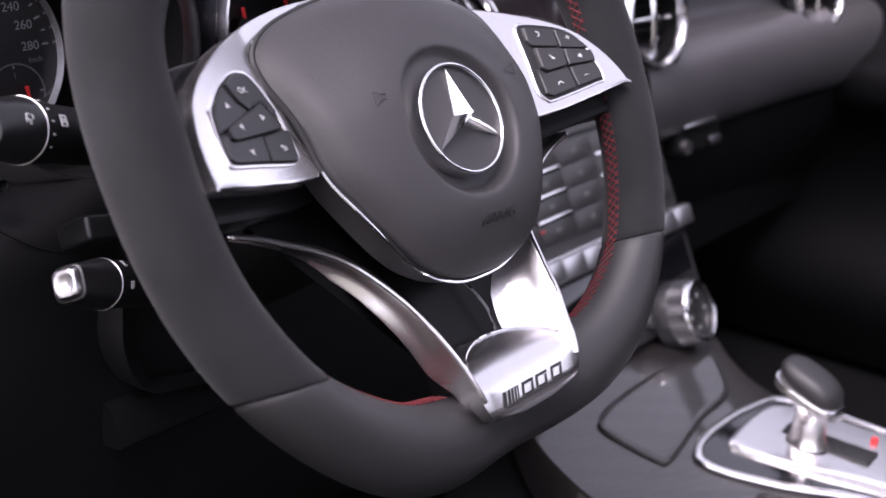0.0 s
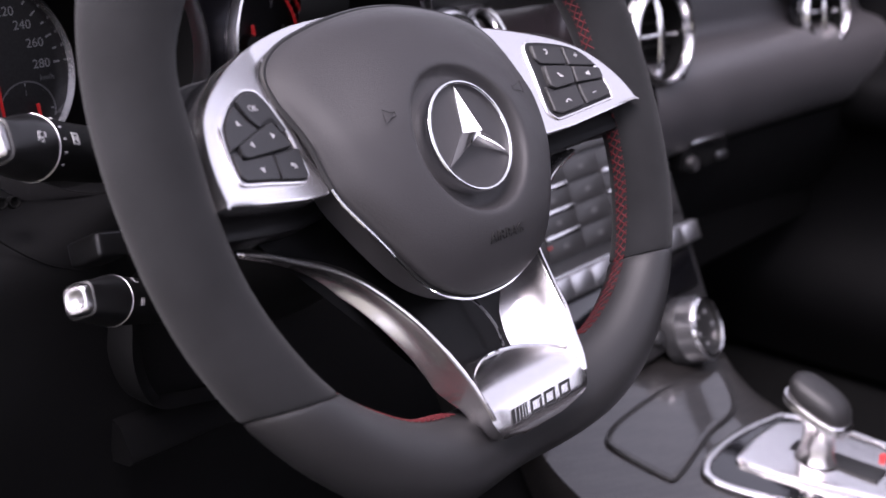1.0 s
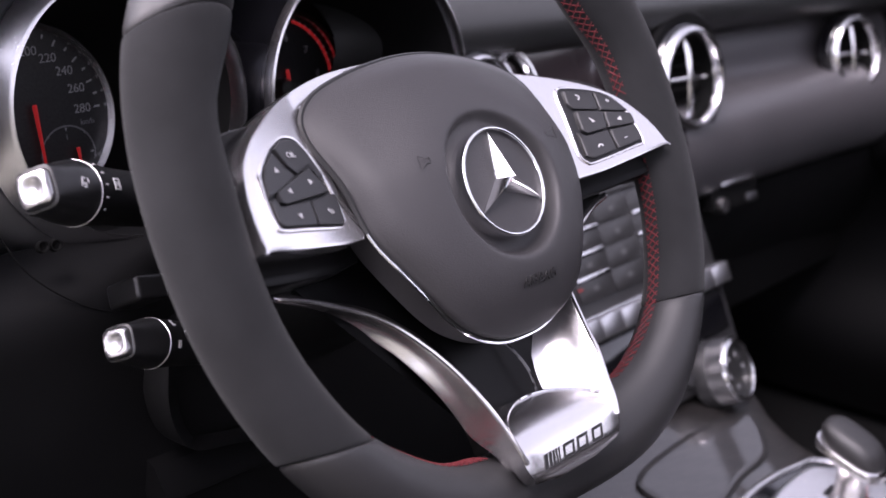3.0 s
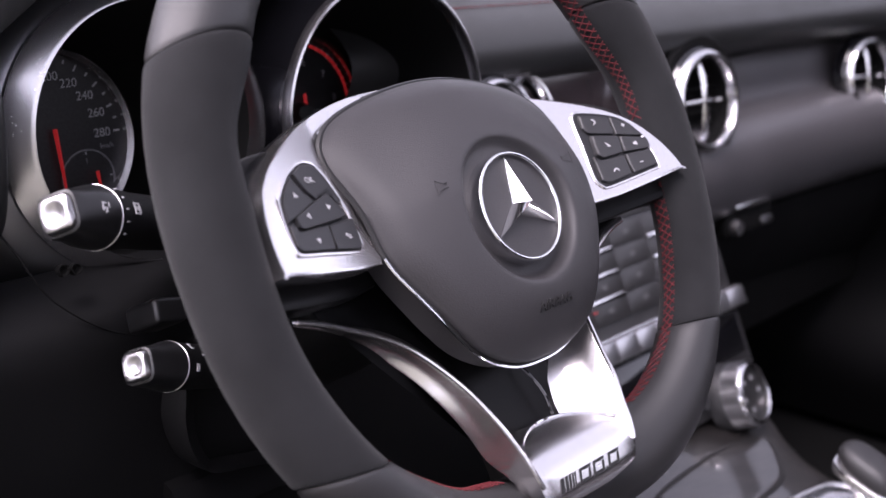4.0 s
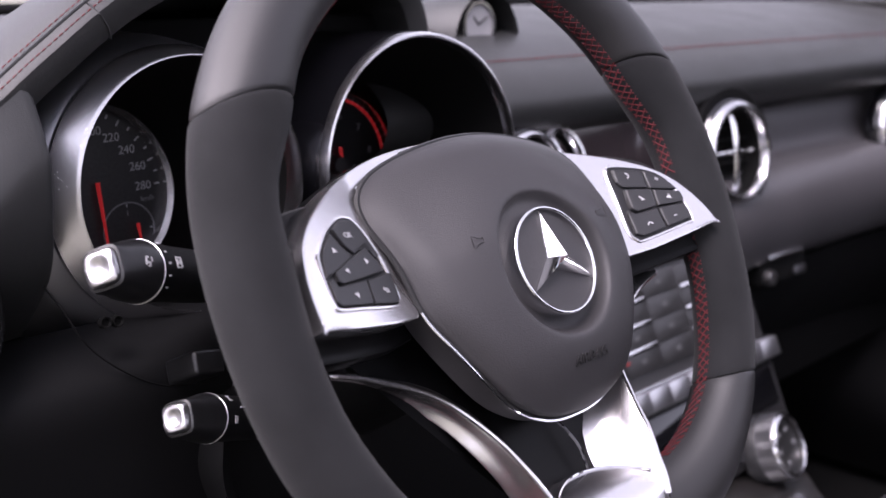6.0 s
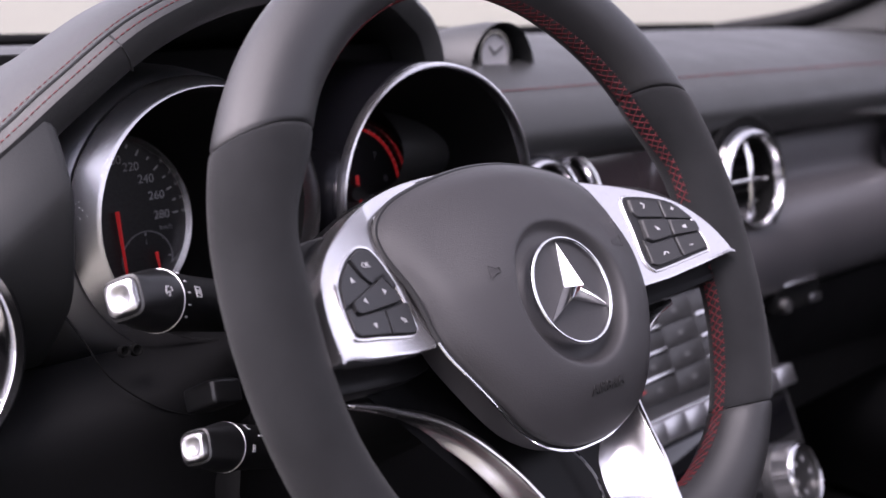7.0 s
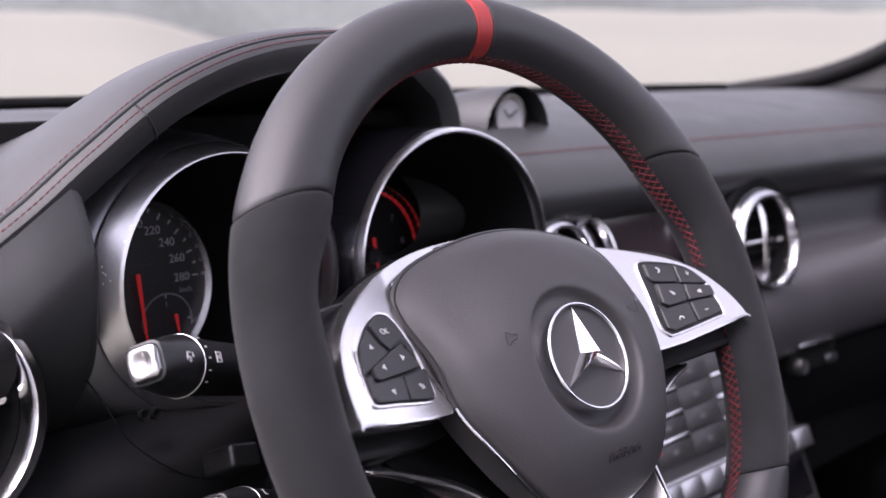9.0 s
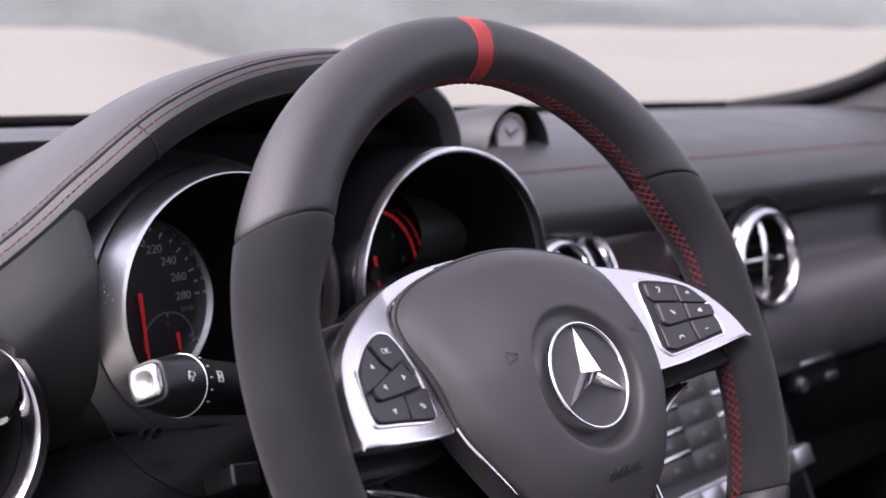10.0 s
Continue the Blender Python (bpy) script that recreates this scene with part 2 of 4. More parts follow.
def stitches(start, end, name, turn=-0.12):
    """Crossed red threads along the inner side of the rim."""
    bm = bmesh.new()
    n = int(abs(end - start) / 1.9)
    for i in range(n):
        for w0, w1 in ((-0.24, 0.27), (0.27, -0.24)):
            d0, d1 = start + (end - start) * i / n, start + (end - start) * (i + 1.5) / n
            pts = []
            for k in range(4):
                f = k / 3
                c = rim_point(d0 + (d1 - d0) * f)
                r = rim_ring(d0 + (d1 - d0) * f, 1.008, 2)
                inn = (r[1] - c)
                t = w0 + (w1 - w0) * f + turn
                pts.append(c + inn * math.cos(t) * 1.0 + Vector((0, 0, inn.length * 0.97 * math.sin(t))))
            t = sweep(pts, 0.0004, 5, up=(0.3, 0.2, 1))
            me = bpy.data.meshes.new("tmp")
            t.to_mesh(me)
            t.free()
            bm.from_mesh(me)
            bpy.data.meshes.remove(me)
    ob = part(name, bm, THREAD, wheel, "crossed red stitching")
    return tagged(ob, kind="stuff")


stitches(148, 8, "stitching")
stitches(-2, -64, "stitching")
stitches(222, 254, "stitching", 0.12)

# airbag cover
COVER = [(0, -71), (17, -69.5), (34, -62.5), (49, -49.8), (66, -23.5), (74.5, -5), (77.5, 22), (80, 41), (76.5, 54), (64, 64), (42, 71), (18, 75), (0, 76)]
cover_line = spline(mm(COVER + [(-x, y) for x, y in COVER[-2:0:-1]]), 6, True)


def cover_z(x, y):
    r = math.hypot(x, y)
    q = (r / 0.08) ** 5
    z = 0.0015 - 0.026 * q / (q + 0.6) - 0.22 * max(0.0, y - 0.012) ** 2 / (max(0.0, y - 0.012) + 0.006) - 4.0 * max(0.0, -y - 0.036) ** 2
    dish = 1 / (1 + math.exp(-(r - 0.0348) / 0.0009))
    return z * dish + (-0.0085) * (1 - dish)


def airbag_cover():
    rings = []
    fr = [0.02, 0.2, 0.36] + [0.38 + 0.009 * i for i in range(27)] + [0.65, 0.68, 0.74, 0.8, 0.84, 0.87, 0.9, 0.925, 0.945, 0.96, 0.973, 0.985]
    line = [Vector((p.x, p.y)) for p in cover_line]
    for f in fr:
        ring = []
        for p in line:
            lim = min(1.0, 0.082 / p.length)
            k = f * (lim + (1 - lim) * f * f)
            q = p * k
            ring.append((q.x, q.y, cover_z(q.x, q.y) - 0.0046 * (1 - 0.8 * min(1.0, max(0.0, -q.y - 0.03) / 0.03)) * max(0.0, (f - 0.84) / 0.145) ** 2.2))
        rings.append(ring)
    edge = [cover_z(p.x * 0.985, p.y * 0.985) - 0.0046 * (1 - 0.8 * min(1.0, max(0.0, -p.y - 0.03) / 0.03)) for p in line]
    rings.append([(p.x, p.y, z - 0.0012) for p, z in zip(line, edge)])
    rings.append([(p.x * 1.002, p.y * 1.002, z - 0.0026) for p, z in zip(line, edge)])
    rings.append([(p.x * 0.985, p.y * 0.985, -0.036) for p in line])
    return part("airbag_cover", loft(rings), PADDING, wheel, "domed black airbag cover with a round dish")


airbag_cover()
joint = [Vector((p.x * 1.004, p.y * 1.004, cover_z(p.x, p.y) - 0.0072)) for p in cover_line]
part("cover_joint", sweep(joint, 0.0016, 6, True), INK, wheel, "dark joint round the cover")
# chrome strip under the cover's edge
strip = [Vector((p.x * 1.022, p.y * 1.022, cover_z(p.x, p.y) - 0.0066)) for p in cover_line if p.y < -0.004]
strip.sort(key=lambda p: math.atan2(p.x, -p.y))
part("edge_trim", sweep(strip, 0.00065, 6), CHROME, wheel, "thin chrome strip round the cover")

# emblem: chrome ring with three plain tapered arms
part("emblem_ring", lathe([(0.0252, -0.0085)] + [(0.0261 + 0.00098 * math.cos(a), -0.0010 + 0.0013 * math.sin(a)) for a in span(math.pi * 1.05, -0.05 * math.pi, 10)] + [(0.0271, -0.0105)], 96, False), CHROME, wheel)
part("emblem_plate", lathe([(0.0001, -0.0024), (0.0252, -0.0024), (0.0252, -0.009)], 48), PADDING, wheel, "dark grey emblem ground")


def emblem_arms():
    bm = bmesh.new()
    top = bm.verts.new((0, 0, 0.0068))
    tips = [bm.verts.new((0.0246 * math.sin(a), 0.0246 * math.cos(a), -0.0008)) for a in (0, 2 * math.pi / 3, 4 * math.pi / 3)]
    tlow = [bm.verts.new((0.0246 * math.sin(a), 0.0246 * math.cos(a), -0.0026)) for a in (0, 2 * math.pi / 3, 4 * math.pi / 3)]
    val = [bm.verts.new((0.0044 * math.sin(a), 0.0044 * math.cos(a), -0.0026)) for a in (math.pi / 3, math.pi, 5 * math.pi / 3)]
    for i in range(3):
        bm.faces.new((top, tips[i], val[i]))
        bm.faces.new((top, val[i - 1], tips[i]))
        bm.faces.new((tips[i], tlow[i], val[i]))
        bm.faces.new((tips[i], val[i - 1], tlow[i]))
    return bm


part("emblem_star", emblem_arms(), CHROME, wheel, smooth=False)
rise = math.degrees(math.atan2(cover_z(0.002, -0.044) - cover_z(0.002, -0.053), 0.009))
writing("cover_lettering", "AIRBAG", 0.0072, LEATHER, wheel, pose(0.002, -0.0485, cover_z(0.002, -0.0485) + 0.0004, rise, 0, 0), 0.0003, "embossed lettering")
# small embossed horn signs
for sx in (-1, 1):
    horn = [(0, -1.2), (3, -1.2), (7, -3), (7, 3), (3, 1.2), (0, 1.2)]
    pts = mm([(sx * x, y, 0) for x, y in horn])
    ob = part("horn_sign", sweep(pts + pts[:1], 0.00025, 5), PADDING, wheel, "embossed horn sign")
    ob.matrix_basis = pose(sx * 0.042, 0.0175, cover_z(0.042, 0.0175) + 0.0002)


# silver spoke bezels with their key pads
def pod_z(x, y):
    return -0.044 + 0.30 * max(abs(x), 0.072) - 0.27 * min(y, 0.066)


POD = [(-79, -7), (-79.5, 8), (-80.5, 22), (-83, 44), (-79, 55.5), (-66, 65), (-45, 72.3), (-20, 76.0), (-1, 77.0), (-1, 78.0), (-20, 77.8), (-46, 75.6), (-66, 71), (-84, 64), (-104, 54), (-120, 43.5), (-132, 31), (-139.5, 15), (-142.5, -1.5), (-139, -3.5)]
POD_R = [(79, -7), (79.5, 8), (80.5, 22), (82, 42), (77, 53), (66, 60), (56, 63.5), (56, 66.5), (67, 64.8), (82, 59.4), (100, 52), (118, 42.3), (131, 31), (139.5, 15), (142.5, -1.5), (139, -3.5)][::-1]
PAD_L = [(-98.4, 45.4), (-92.3, 45.5), (-88.1, 43.1), (-84.9, 34.5), (-83.9, 19.7), (-85.6, 4.8), (-87.9, 1.8), (-93.0, 0.6), (-115.6, 2.8), (-127.9, 3.9), (-130.2, 6.9), (-129.1, 15.3), (-125.9, 25.5), (-123.4, 29.8), (-114.6, 37.3), (-106.7, 42.2)]
PAD_R = [(95.1, 42.5), (99.4, 44.7), (114.0, 40.0), (123.7, 33.9), (128.6, 24.8), (129.4, 12.0), (127.6, 2.0), (122.0, 1.0), (92.6, -1.2), (87.9, 0.2), (86.2, 6.1), (90.4, 23.1), (93.0, 35.5)]
KEYSET_L = {
    "up_key": [(-110.6, 38.3), (-120.3, 31.4), (-124.8, 25.4), (-127.2, 18.2), (-122.2, 19.7), (-103.5, 26.3), (-107.3, 30.9)],
    "ok_key": [(-107.6, 40.0), (-99.5, 44.0), (-92.8, 43.7), (-88.0, 38.9), (-85.0, 24.8), (-89.0, 23.8), (-91.4, 30.4), (-101.5, 27.2), (-105.1, 31.5)],
    "cross_key": [(-121.1, 20.1), (-93.1, 29.4), (-88.0, 17.1), (-119.7, 14.3), (-122.1, 15.7)],
    "down_key": [(-127.3, 16.6), (-123.7, 17.8), (-123.3, 13.7), (-103.1, 14.8), (-106.6, 3.5), (-127.0, 5.1), (-129.0, 7.5)],
    "back_key": [(-102.2, 14.4), (-88.5, 16.0), (-84.0, 16.0), (-87.6, 3.1), (-91.1, 1.7), (-105.5, 3.4)],
}
KEYSET_R = {
    "call_key": [(98.2, 42.4), (114.3, 37.6), (111.8, 26.8), (97.6, 30.8), (96.0, 34.6)],
    "plus_key": [(115.4, 36.9), (124.3, 30.6), (128.9, 21.3), (112.9, 26.1)],
    "voice_key": [(97.4, 29.3), (112.6, 25.1), (109.1, 15.2), (96.5, 15.1), (94.3, 17.6)],
    "mute_key": [(113.6, 24.8), (128.6, 19.8), (127.8, 14.3), (125.6, 13.5), (110.6, 15.1)],
    "hang_up_key": [(91.6, 17.6), (94.9, 14.1), (109.4, 14.0), (107.2, 2.1), (92.3, 1.0), (88.2, 3.3)],
    "minus_key": [(111.0, 13.9), (127.4, 12.6), (126.6, 3.4), (109.2, 2.2)],
}
for sx in (-1, 1):
    turn = (lambda pts: mm(pts)) if sx < 0 else (lambda pts: mm(flip(pts)))
    bez = part("spoke_bezel", slab(spline(mm(POD if sx < 0 else POD_R), 3, True), 0.018, 0.0009, pod_z), SILVER, wheel, "satin silver spoke bezel")
    part("key_pad", slab(spline(mm(PAD_L if sx < 0 else PAD_R), 3, True), 0.004, 0.0008, lambda x, y: pod_z(x, y) + 0.0007), PLASTIC, bez, "black key surround")
    part("pad_frame", sweep([(p.x, p.y, pod_z(p.x, p.y) + 0.0004) for p in inset(spline(mm(PAD_L if sx < 0 else PAD_R), 3, True), 0.0)], 0.0008, 6, True), SILVER, bez)
    for key, line in (KEYSET_L if sx < 0 else KEYSET_R).items():
        lift = 0.0034 if key in ("cross_key", "voice_key", "mute_key") else 0.0026
        pts = mm(line)
        pts = spline([p for a, b in zip(pts, pts[1:] + pts[:1]) for p in (tuple(Vector(a).lerp(Vector(b), 0.12)), tuple(Vector(a).lerp(Vector(b), 0.88)))], 2, True)
        part(key, slab(pts, 0.003, 0.0007, lambda x, y, lift=lift: pod_z(x, y) + lift), KEYCAP, bez, "dark grey key with a white sign")
    # body behind the bezel, reaching the rim
    top = [(-50, 72), (-50, 77), (-84, 62), (-106, 50)] if sx < 0 else [(-58, 60), (-58, 62), (-82, 56.5), (-103, 48)]
    body = spline(turn([(-70, -14), (-74, 20), (-77, 52)] + top + [(-130, 36), (-150, 30), (-152, -12), (-140, -15)]), 3, True)
    part("spoke_body", slab(body, 0.026, 0.003, lambda x, y: pod_z(x, y) - 0.0175), SATINBLACK, wheel, "satin black spoke body")

# signs on the keys
def key_pose(x, y, sx, lift=0.003):
    """A pose on the tilted face of a bezel."""
    n = Vector((-0.30 * sx, 0.27, 1)).normalized()
    e = Vector((1, 0, 0.30 * sx)).normalized()
    m = Matrix((e, n.cross(e), n)).transposed().to_4x4()
    return Matrix.Translation((x / 1000, y / 1000, pod_z(x / 1000, y / 1000) + lift)) @ m


def sign(pts, x, y, sx, lift=0.0030):
    poly = mm([(x * 0.85, y * 0.85) for x, y in pts])
    return part("key_sign", slab(poly, 0.0003, 0.0001, lambda a, b: 0.0), WHITE, wheel, "", False, key_pose(x, y, sx, lift))


TRI = [(-1.7, -1.2), (1.7, -1.2), (0, 1.7)]
sign(TRI, -114.4, 29.9, -1)
sign([(x, -y) for x, y in TRI], -114.8, 8.5, -1)
sign([(-y, x) for x, y in TRI], -113.9, 19.7, -1, 0.0038)
sign([(y, x) for x, y in TRI], -97.5, 22.7, -1, 0.0038)
sign([(-2.2, 0.8), (-0.8, 2.0), (-0.8, 1.05), (1.9, 1.05), (1.9, -1.4), (-1.0, -1.4), (-1.0, -0.9), (1.4, -0.9), (1.4, 0.55), (-0.8, 0.55), (-0.8, -0.4)], -94.1, 8.2, -1)
writing("key_sign", "OK", 0.0042, WHITE, wheel, key_pose(-99.9, 36.1, -1), 0.0001)
ARC = [(2.2 * math.cos(a) * k, 2.2 * math.sin(a) * k) for k, r in ((1, range(0, 13)), (0.6, range(12, -1, -1))) for a in (math.pi * i / 12 for i in r)]
sign([(y - 0.6, x) for x, y in ARC], 103.6, 36.7, 1)
sign([(-1.5, -0.3), (-0.3, -0.3), (-0.3, -1.5), (0.3, -1.5), (0.3, -0.3), (1.5, -0.3), (1.5, 0.3), (0.3, 0.3), (0.3, 1.5), (-0.3, 1.5), (-0.3, 0.3), (-1.5, 0.3)], 119.8, 30.3, 1)
sign([(-2, 1.6), (-1, 1.6), (0.4, 0), (1.6, -1.8), (-1, -1.6), (-0.8, -0.4)], 103, 21.8, 1, 0.0038)
sign([(-1.8, -0.8), (-0.8, -0.8), (1, -1.8), (1, 1.8), (-0.8, 0.8), (-1.8, 0.8)], 119.5, 18.2, 1, 0.0038)
sign([(x, y - 0.8) for x, y in ARC], 99.2, 6.6, 1)
sign([(-1.5, -0.3), (1.5, -0.3), (1.5, 0.3), (-1.5, 0.3)], 116.9, 7, 1)

# lower spoke: two silver legs that meet in a badge plate, gloss black between
RIDGE = [(-121, -18.6, -36), (-106, -23.2, -38), (-91, -30, -38), (-76, -37.8, -37), (-64, -47.5, -35), (-55, -59.7, -31.5), (-49.3, -72.8, -26), (-46, -84, -22), (-43.6, -94, -18.5), (-40, -107.5, -16), (-38, -118, -14.4), (-34.6, -128.8, -14.8), (-27, -135.7, -18)]
FLOOR_IN = [(-119, -10, -42), (-103, -12, -45), (-86, -16, -47), (-68, -21, -48), (-53, -31, -48), (-42, -44, -48), (-34, -58, -48), (-29, -70, -47), (-25, -82, -45), (-20, -98, -42), (-18, -114, -36), (-16, -125, -32), (-12, -131, -30)]
WALL = [(-118.9, -20.5, -39), (-103.3, -25.2, -43), (-91.5, -30.8, -45), (-80.1, -40, -45.5), (-71.6, -49.6, -44.5), (-62.9, -61.3, -42), (-56.5, -75.2, -38), (-50.8, -89.3, -35.5), (-45.9, -103.9, -34.5), (-41.5, -111, -34), (-37.2, -119, -31), (-33.4, -129.4, -31), (-25.6, -135.6, -31)]
for sx in (-1, 1):
    turn = (lambda pts: mm(pts)) if sx < 0 else (lambda pts: mm(flip(pts)))
    a, b, c = (spline(turn(l), 6) for l in (RIDGE, FLOOR_IN, WALL))
    rings = []
    for p, q, w in zip(a, b, c):
        hollow, deep = Vector((0, 0, -0.0012)), Vector((0, 0, -0.0045))
        q2, w2 = (q - p).normalized(), (w - p).normalized()
        rings.append([w, p.lerp(w, 0.88), p.lerp(w, 0.62) + hollow, p.lerp(w, 0.3) + hollow, p + w2 * 0.0024, p + w2 * 0.0005, p + q2 * 0.0005, p + q2 * 0.0024, p.lerp(q, 0.22) + deep * 0.8, p.lerp(q, 0.45) + deep, p.lerp(q, 0.7) + deep * 0.7, q, q + Vector((0, 0, -0.006)), w + Vector((-0.004 * sx, 0.004, -0.006))])
    part("spoke_leg", loft(rings), SILVER, wheel, "satin silver lower spoke leg")
    part("leg_edge", sweep([p + Vector((0, 0, 0.0002)) for p in a[1:-8]], 0.0012, 8), SILVER, wheel, "bright edge of the leg")
black = spline(mm([(-118, -6), (-100, -9), (-76, -14), (-52, -34), (-38, -60), (-28, -88), (-24, -112), (-20, -126), (20, -126), (24, -112), (28, -88), (38, -60), (52, -34), (76, -14), (100, -9), (118, -6), (118, 4), (70, 26), (-70, 26), (-118, 4)]), 4, True)
part("spoke_insert", slab(black, 0.014, 0.002, lambda x, y: -0.0445), SATINBLACK, wheel, "satin black panel between the legs")
rib = spline(mm([(3.5, -72, -41), (7, -80, -38.5), (11, -90, -38), (13, -102, -39.5)]), 6)
part("insert_rib", sweep(rib, 0.0009, 6), GLOSS, wheel, "gloss black rib on the panel")
web = [(-152, 8), (-152, 28), (-144, 42), (-126, 52), (-106, 57), (-86, 58), (-86, 52), (-110, 46), (-134, 22), (-140, 6)]
for sx in (-1, 1):
    part("spoke_web", slab(spline(mm(web if sx < 0 else flip(web)), 3, True), 0.012, 0.004, lambda x, y: -0.042 + 0.30 * (abs(x) - 0.10)), SUEDE, wheel, "dark suede web behind the bezel")
BADGE = [(-36, -112), (-22, -104.5), (0, -101), (22, -104.5), (36, -112), (37.5, -122), (35, -132), (27, -137.5), (0, -138.5), (-27, -137.5), (-35, -132), (-37.5, -122)]


def badge_z(x, y):
    return -0.0138 - 46.0 * max(0.0, y + 0.1235) ** 2 - 6.0 * max(0.0, -0.132 - y) ** 1.5


def badge_plate():
    """Rows across the plate, rolled back at its upper end, with a rounded skirt."""
    line = [p for p in spline(mm(BADGE), 5, True)]
    rows = []
    for i in range(19):
        y = -0.1383 + (0.0365) * (i / 18) ** 1.0
        half = 0.0375
        for a, b in zip(line, line[1:] + line[:1]):
            if a.x >= 0 and (a.y - y) * (b.y - y) <= 0 and abs(a.y - b.y) > 1e-7:
                half = a.x + (b.x - a.x) * (y - a.y) / (b.y - a.y)
        rows.append([(half * u, y, badge_z(half * u, y) - 0.0012 * abs(u) ** 8 - (0.008 if abs(u) > 1.001 else 0)) for u in [-1.002] + span(-1, 1, 20) + [1.002]])
    low = rows[0]
    rows.insert(0, [(x, y - 0.0008, z - 0.0012) for x, y, z in low])
    rows.insert(0, [(x, y - 0.0008, z - 0.008) for x, y, z in low])
    rows.append([(x, y + 0.0002, z - 0.008) for x, y, z in rows[-1]])
    return loft(rows, False, False, False)


part("badge_plate", badge_plate(), SILVER, wheel, "satin silver badge plate")
part("badge_edge", sweep([(p.x, p.y, badge_z(p.x, p.y) + 0.0002) for p in spline(mm(BADGE[:5]), 6)], 0.0007, 6), CHROME, wheel)
# slanted dark bars stand for the badge's marks
def mark(x0, x1, y0, y1, label):
    k = 0.36
    line = [(x0 + k * (y0 + 132), y0), (x1 + k * (y0 + 132), y0), (x1 + k * (y1 + 132), y1), (x0 + k * (y1 + 132), y1)]
    part("badge_mark", slab(mm(line), 0.0004, 0.0001, lambda a, b: badge_z(a, b) + 0.0003), INK, wheel, label, False)


for x, wd in ((-27, 2.6), (-23.4, 1.9), (-20.6, 1.5), (-18.2, 1.1), (-16.2, 0.8)):
    mark(x, x + wd, -131.6, -125.2, "black slanted bar")
# hollow plain boxes stand for the letters
for x in (-12.6, -1.8, 10.4):
    wd = 8.6
    mark(x, x + 1.5, -131.6, -125.2, "black bar in place of a letter")
    mark(x + 1.8, x + wd, -126.6, -125.2, "black bar in place of a letter")
    mark(x + wd - 1.5, x + wd, -131.6, -126.9, "black bar in place of a letter")
    mark(x + 1.8, x + wd - 1.8, -131.6, -130.4, "black bar in place of a letter")

# ---- dashboard ----
X0, X1 = -0.42, 1.16


def profile_strip(profile, xs, bow=lambda x: 0.0, steps=6):
    line = spline([(0, y, z) for y, z in profile], steps)
    return loft([[(x, p.y + bow(x), p.z) for p in line] for x in xs], False, False, False)


def bow(x):
    """The dashboard curves back towards the doors."""
    return -0.10 * max(0.0, x - 0.62) ** 2


dash = thing("dashboard", "black leather dashboard with red stitching", "dashboard", kind="structure")
TOP = [(0.66, 0.845), (0.52, 0.851), (0.40, 0.846), (0.31, 0.832), (0.262, 0.816), (0.238, 0.802), (0.228, 0.785), (0.236, 0.765), (0.262, 0.752), (0.29, 0.745)]
part("top_pad", profile_strip(TOP, span(0.10, X1, 40), bow), DASH, dash, "padded black leather dashboard top")
part("top_pad", profile_strip(TOP[:4] + [(0.28, 0.80), (0.28, 0.70)], span(X0, 0.10, 10), bow), DASH, dash)
FACE = [(0.29, 0.765), (0.27, 0.735), (0.262, 0.705), (0.25, 0.695), (0.225, 0.688), (0.208, 0.668), (0.205, 0.635), (0.215, 0.60), (0.232, 0.585)]
part("passenger_panel", profile_strip(FACE, span(0.528, X1, 26), bow), PANEL, dash, "grey trim panel before the passenger seat")
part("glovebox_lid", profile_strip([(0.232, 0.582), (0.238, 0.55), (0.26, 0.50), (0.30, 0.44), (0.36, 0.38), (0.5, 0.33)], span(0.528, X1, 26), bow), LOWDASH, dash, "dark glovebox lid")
latch = part("latch", box((-0.044, -0.020, -0.03), (0.044, 0.020, -0.003), 0.006), VOID, dash, "recessed glovebox latch")
latch.matrix_basis = pose(0.655, 0.213, 0.5885, 84, 0, -4)
part("latch_lever", box((-0.036, 0.008, -0.006), (0.030, 0.0145, 0.004), 0.003), BRUSHED, latch, "silver lever")
part("latch_lock", lathe([(0.0001, 0.004), (0.0075, 0.004), (0.0085, 0), (0.0085, -0.006)], 20), BUTTON, latch, "bright lock barrel").matrix_basis = pose(-0.030, -0.0105, 0)
part("latch_mark", box((0.018, -0.016, -0.004), (0.040, -0.006, 0.001), 0.003), DARKSILVER, latch, "grey latch plate")
part("dash_core", box((0.10, 0.275, 0.40), (1.16, 0.62, 0.76), 0.01), VOID, dash)
part("dash_core", box((-0.42, 0.30, 0.40), (0.10, 0.62, 0.80), 0.01), VOID, dash)


def seam(pts, name, pitch=0.0042, label="red stitching", thick=0.0005):
    bm = bmesh.new()
    line = spline(pts, 40)
    run, nxt = 0.0, 0.0
    for a, b in zip(line, line[1:]):
        run += (b - a).length
        if run >= nxt:
            d = (b - a).normalized()
            t = sweep([a, a + d * pitch * 0.33, a + d * pitch * 0.66], thick, 5)
            me = bpy.data.meshes.new("tmp")
            t.to_mesh(me)
            t.free()
            bm.from_mesh(me)
            bpy.data.meshes.remove(me)
            nxt += pitch
    return tagged(part(name, bm, THREAD, dash, label), kind="stuff")


seam([(x, 0.2625 + bow(x), 0.8172) for x in span(0.12, X1, 12)], "stitching")
